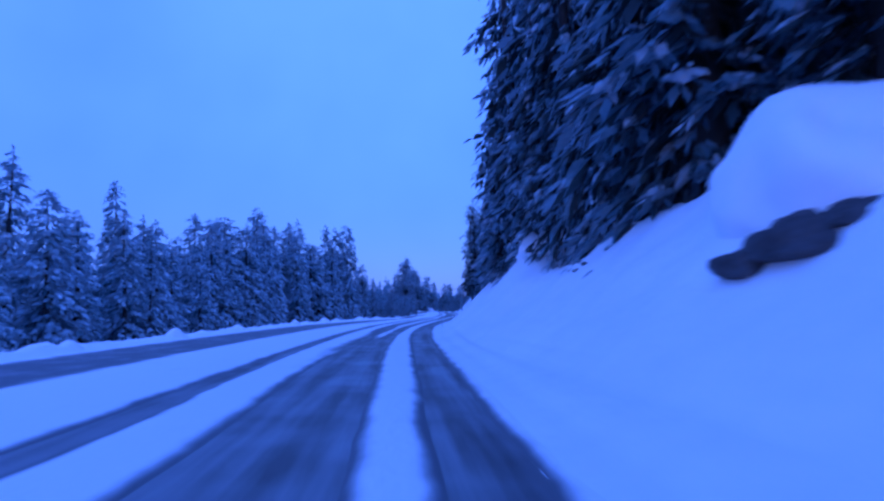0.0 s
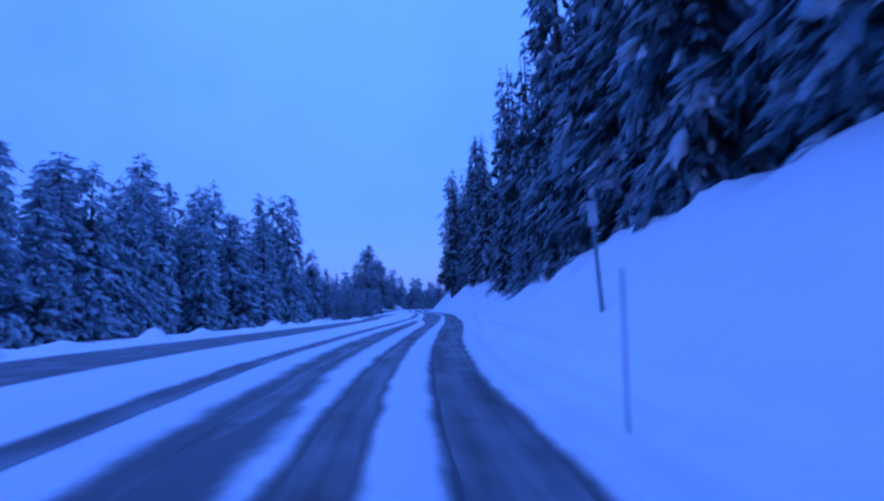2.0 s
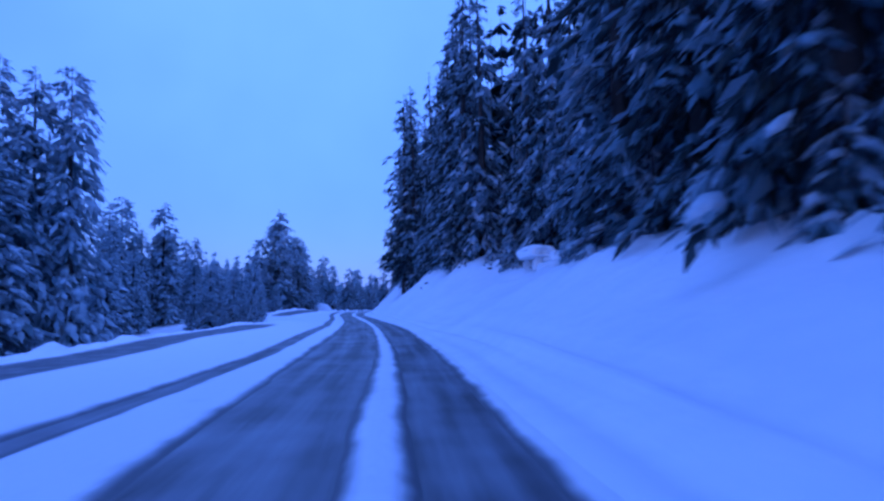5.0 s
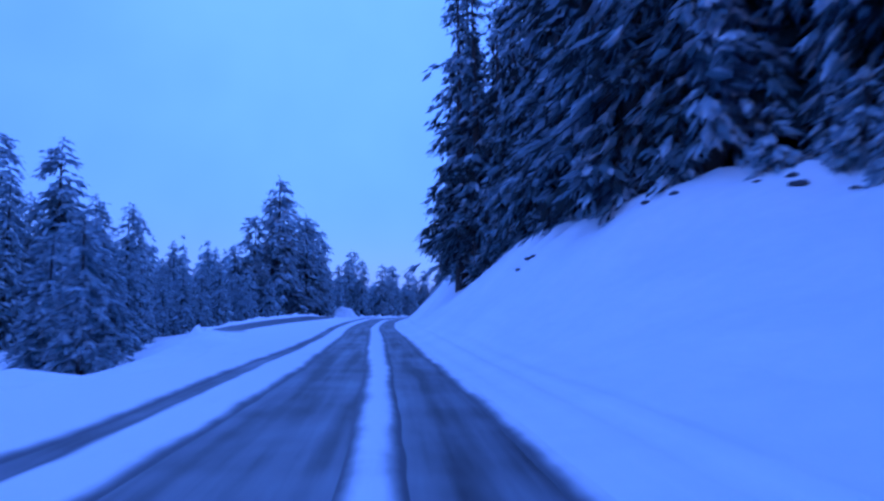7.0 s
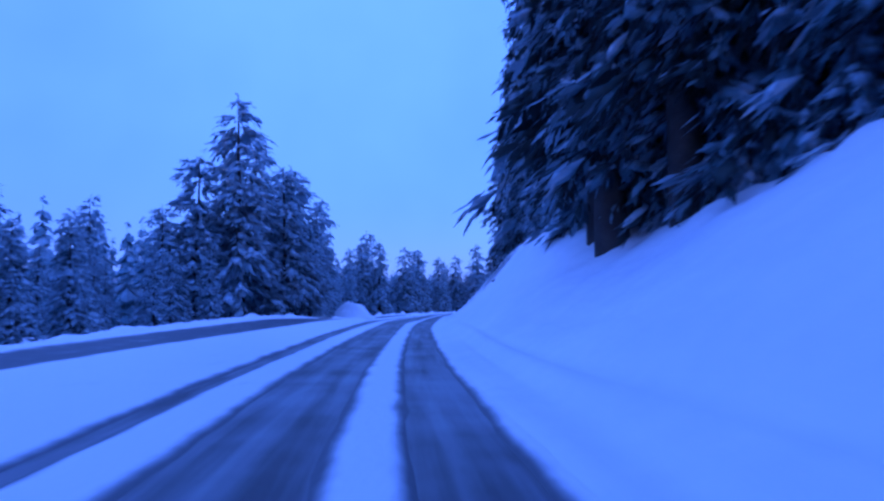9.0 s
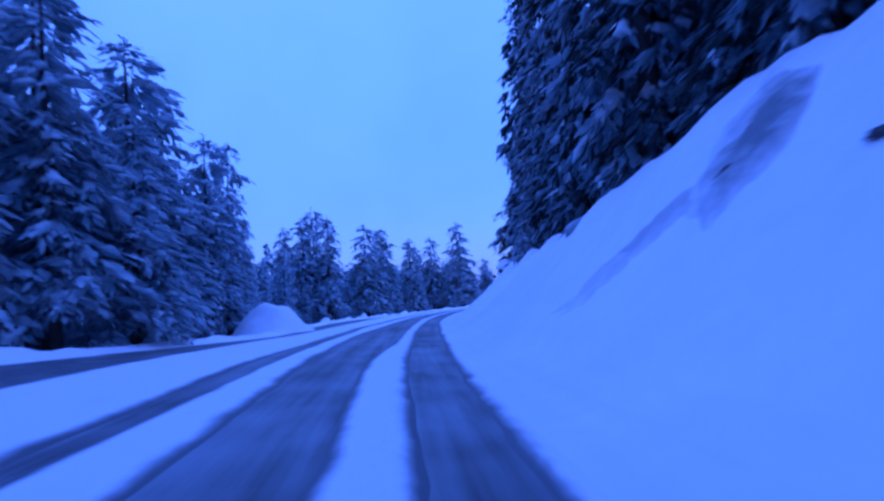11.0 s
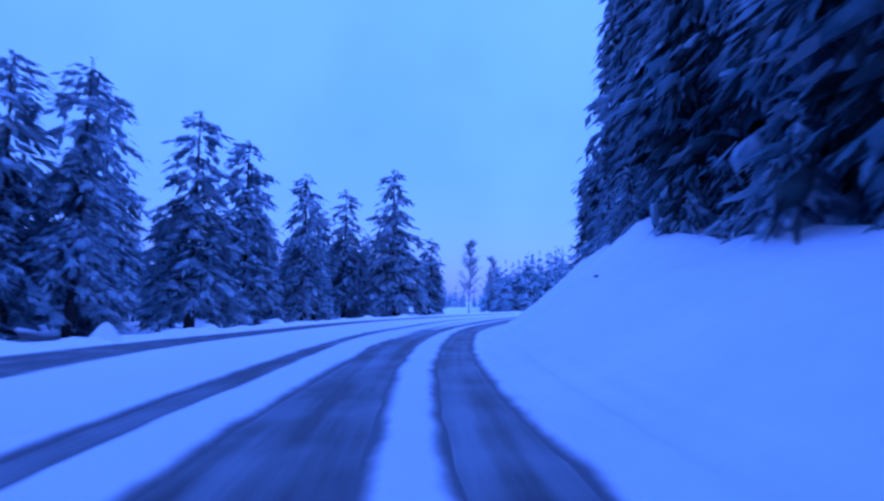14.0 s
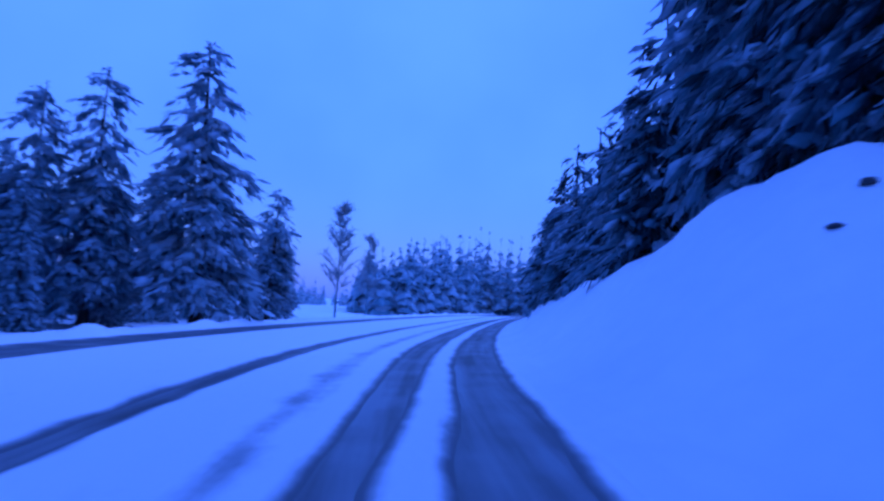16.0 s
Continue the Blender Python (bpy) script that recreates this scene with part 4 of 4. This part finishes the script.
def draped(name, s, u, half_long, half_wide, swing, height, seed, mat):
    """A low swelling that follows the slope and runs out into it; swing turns its length from along the road to up the bank."""
    x, y = place(s, u)
    base = ground_z(s, u, False)
    ca, sa = math.cos(radians(swing)), math.sin(radians(swing))
    verts, faces, bare, rings, segs = [], [], [], 24, 64
    for i in range(rings + 1):
        for k in range(segs):
            a, q = 6.283 * k / segs, max(i, 0.02) / rings
            r = q * (1 + 0.35 * noise.noise((1.4 * math.cos(a) + seed, 1.4 * math.sin(a), 0)))
            d, c = r * half_long * math.cos(a), r * half_wide * math.sin(a)
            px, py = place(s + d * ca - c * sa, u + d * sa + c * ca)
            z = ground_z(*along(px, py)) - 0.04 + height * (1 - q * q) * (1 + 0.6 * noise.noise((px * 1.6, py * 1.6, seed))) + 0.08 * (1 - 0.7 * q) * noise.noise((px * 5, py * 5, seed))
            verts.append((px - x, py - y, z - base))
            # grey mask, deeper on one side: painted shade
            bare.append((1 - q) ** 0.5 * (1 - 0.5 * math.cos(a + 0.7)) * 0.85)
    for i in range(rings):
        for k in range(segs):
            j = (k + 1) % segs
            faces.append((i * segs + k, i * segs + j, (i + 1) * segs + j, (i + 1) * segs + k))
    me = mesh_of(name, verts, faces, mat)
    me.attributes.new("bare", "FLOAT", "POINT").data.foreach_set("value", np.array(bare, dtype=np.float32))
    ob = new(name, me)
    ob.location = (x, y, base)
    return ob


# the grey and its darker near side paint the shade of a scooped-out hollow
ledge = tagged(draped("grey_scoop", 163.9, 4.78, 1.3, 0.95, 36, 0.28, 4.0, SCOOP_SHADE), "low swelling painted grey as a shaded scoop in the bank", "rock", group="bare patches of the bank")
# dark sliver that paints the deepest shade at the scoop's rim
face = draped("scoop_rim_shade", 163.6, 4.2, 0.36, 0.1, -15, 0.34, 163.0, ROCK)
face.location -= ledge.location
face.parent = ledge
# grey streak that paints the shade lying in a furrow of the bank
tagged(draped("furrow_streak", 165.3, 3.5, 2.0, 0.6, -32, 0.10, 5.0, FURROW_SHADE), "low rib of snow painted grey as a furrow's shade", "rock", group="bare patches of the bank")


def snow_heap(s, u, radius, height, seed, label):
    """A smooth mound that runs out into the ground round it."""
    x, y = place(s, u)
    base = ground_z(s, u, False)
    segs, rings = 24, 12 if radius > 1 else 6
    verts, faces = [], []
    for i in range(rings + 1):
        for k in range(segs):
            a, q = 6.283 * k / segs, max(i, 0.02) / rings
            r = radius * q * (1 + 0.22 * noise.noise((math.cos(a) + seed, math.sin(a), 0)))
            px, py = x + r * math.cos(a), y + r * math.sin(a)
            z = ground_z(*along(px, py)) - 0.06 + height * (1 - q * q) ** 1.6 * (1 + 0.3 * noise.noise((px * 0.9, py * 0.9, seed)))
            verts.append((px - x, py - y, z - base))
    for i in range(rings):
        for k in range(segs):
            j = (k + 1) % segs
            faces.append((i * segs + k, (i + 1) * segs + k, (i + 1) * segs + j, i * segs + j))
    ob = new("ploughed_mound", mesh_of("ploughed_mound", verts, faces, SNOW))
    ob.location = (x, y, base)
    return tagged(ob, label, "snow heap", group="heaps of ploughed snow")


snow_heap(190.5, -8.7, 2.9, 1.7, 31.0, "large rounded heap of ploughed white snow beside the road")
snow_heap(112.6, -8.4, 1.8, 0.6, 33.0, "low rounded heap of ploughed snow beside the road")
for k, s in enumerate((17.5, 25.0, 33.0, 43.5, 50.0, 61.0, 71.0, 177.0, 201.5, 210.0, 216.0, 222.0)):
    snow_heap(s, profile(s)[3] + 0.1, 0.5 + 0.2 * (k % 3), 0.26 + 0.06 * (k % 2), 40.0 + k, "small clod of ploughed snow on the berm")


def marker_pole(s, u, height, radius, lean, label):
    """A thin stake with snow stuck to its head."""
    x, y = place(s, u)
    ob = new("marker_pole")
    ob.matrix_basis = pose(x, y, ground_z(s, u), 2, lean, 0)
    tagged(ob, label, "marker pole", group="snow stakes beside the road")
    bm = bmesh.new()
    bmesh.ops.create_cone(bm, cap_ends=True, segments=10, radius1=radius, radius2=radius * 0.85, depth=height + 0.4)
    bmesh.ops.translate(bm, verts=bm.verts, vec=(0, 0, height / 2 - 0.2))
    me = bpy.data.meshes.new("stake")
    bm.to_mesh(me)
    bm.free()
    me.materials.append(HAZED_RIME if radius > 0.02 else HAZED_HOAR)
    part("stake", me, ob, "weathered grey wooden stake")
    if radius < 0.02:
        return ob
    head = part("snow_clump", lump(51.0, 0.075, 0.07, 0.24, 0.6, HAZED_HOAR, "snow_clump", 0.6), ob, "clump of stuck snow")
    head.location = (0, 0, height + 0.12)
    return ob


marker_pole(39.8, 3.0, 1.35, 0.036, -3, "grey wooden snow stake with a clump of rime on top")
marker_pole(35.3, 1.75, 1.3, 0.016, 1, "thin rimed snow stake at the foot of the bank")


def bent_sapling(s, u, span, height, turn, label):
    """A thin stem bowed to an arch by the thick sleeve of snow on it."""
    x, y = place(s, u)
    ob = tagged(new("bent_sapling"), label, "sapling", group="saplings bowed by snow")
    ob.matrix_basis = pose(x, y, ground_z(s, u) - 0.08, 0, 0, turn)

    def sleeve(name, mat, lift, size, wobble):
        verts, faces = [], []
        for i in range(15):
            a = math.pi * (0.04 + 0.9 * i / 14)
            cx, cz = -span * 0.5 * math.cos(a), height * math.sin(a) ** 0.8
            r = size * (1 + wobble * noise.noise((i * 0.9, s, 0))) * (0.55 + 0.45 * math.sin(a))
            for k in range(8):
                q = 6.283 * k / 8
                verts.append((cx - r * 0.9 * math.cos(q) * math.cos(a), r * math.sin(q), cz + lift + r * math.cos(q) * (0.35 + 0.65 * math.sin(a))))
        for i in range(14):
            for k in range(8):
                j = (k + 1) % 8
                faces.append((i * 8 + k, i * 8 + j, (i + 1) * 8 + j, (i + 1) * 8 + k))
        faces.extend([tuple(range(7, -1, -1)), tuple(range(14 * 8, 15 * 8))])
        return mesh_of(name, verts, faces, mat)

    part("stem", sleeve("stem", BARK, 0.0, 0.035, 0.1), ob, "thin dark bowed stem")
    part("snow_sleeve", sleeve("snow_sleeve", HAZED_HOAR, 0.08, 0.11, 0.5), ob, "thick sleeve of snow")
    return ob


bent_sapling(209.8, 5.5, 0.95, 0.62, 55, "young tree bowed to an arch under snow on the crest")

crest_rnd = random.Random(8)
for s in (60.0, 63.5, 66.0, 80.0, 83.0, 86.0, 88.5, 113.4, 114.2, 115.0, 113.0, 116.0, 118.8, 103.0, 136.5, 139.0, 141.5, 188.0, 198.0, 203.5, 205.5, 207.0, 209.0, 213.0, 218.0, 14.0, 18.5, 21.0, 34.5, 16.0, 29.0, 47.0, 53.0, 57.5, 96.0, 99.0, 146.0, 149.0, 185.0, 201.0, 215.5):
    plant(crest_rnd.choice(SAPLINGS), *place(s, glide(CREST_U, s) + crest_rnd.uniform(0.0, 0.9)), crest_rnd.uniform(1.1, 2.4), crest_rnd.uniform(0.9, 1.3), "young spruces on the crest", sink=0.05)
for s in (70.5, 72.5, 74.5, 76.0, 78.0, 80.5, 82.5, 85.0, 75.2, 73.4):
    plant(crest_rnd.choice(SAPLINGS), *place(s, glide(CREST_U, s) + crest_rnd.uniform(0.4, 3.0)), crest_rnd.uniform(2.6, 4.4), crest_rnd.uniform(0.8, 1.1), "young spruces on the crest", sink=0.05)
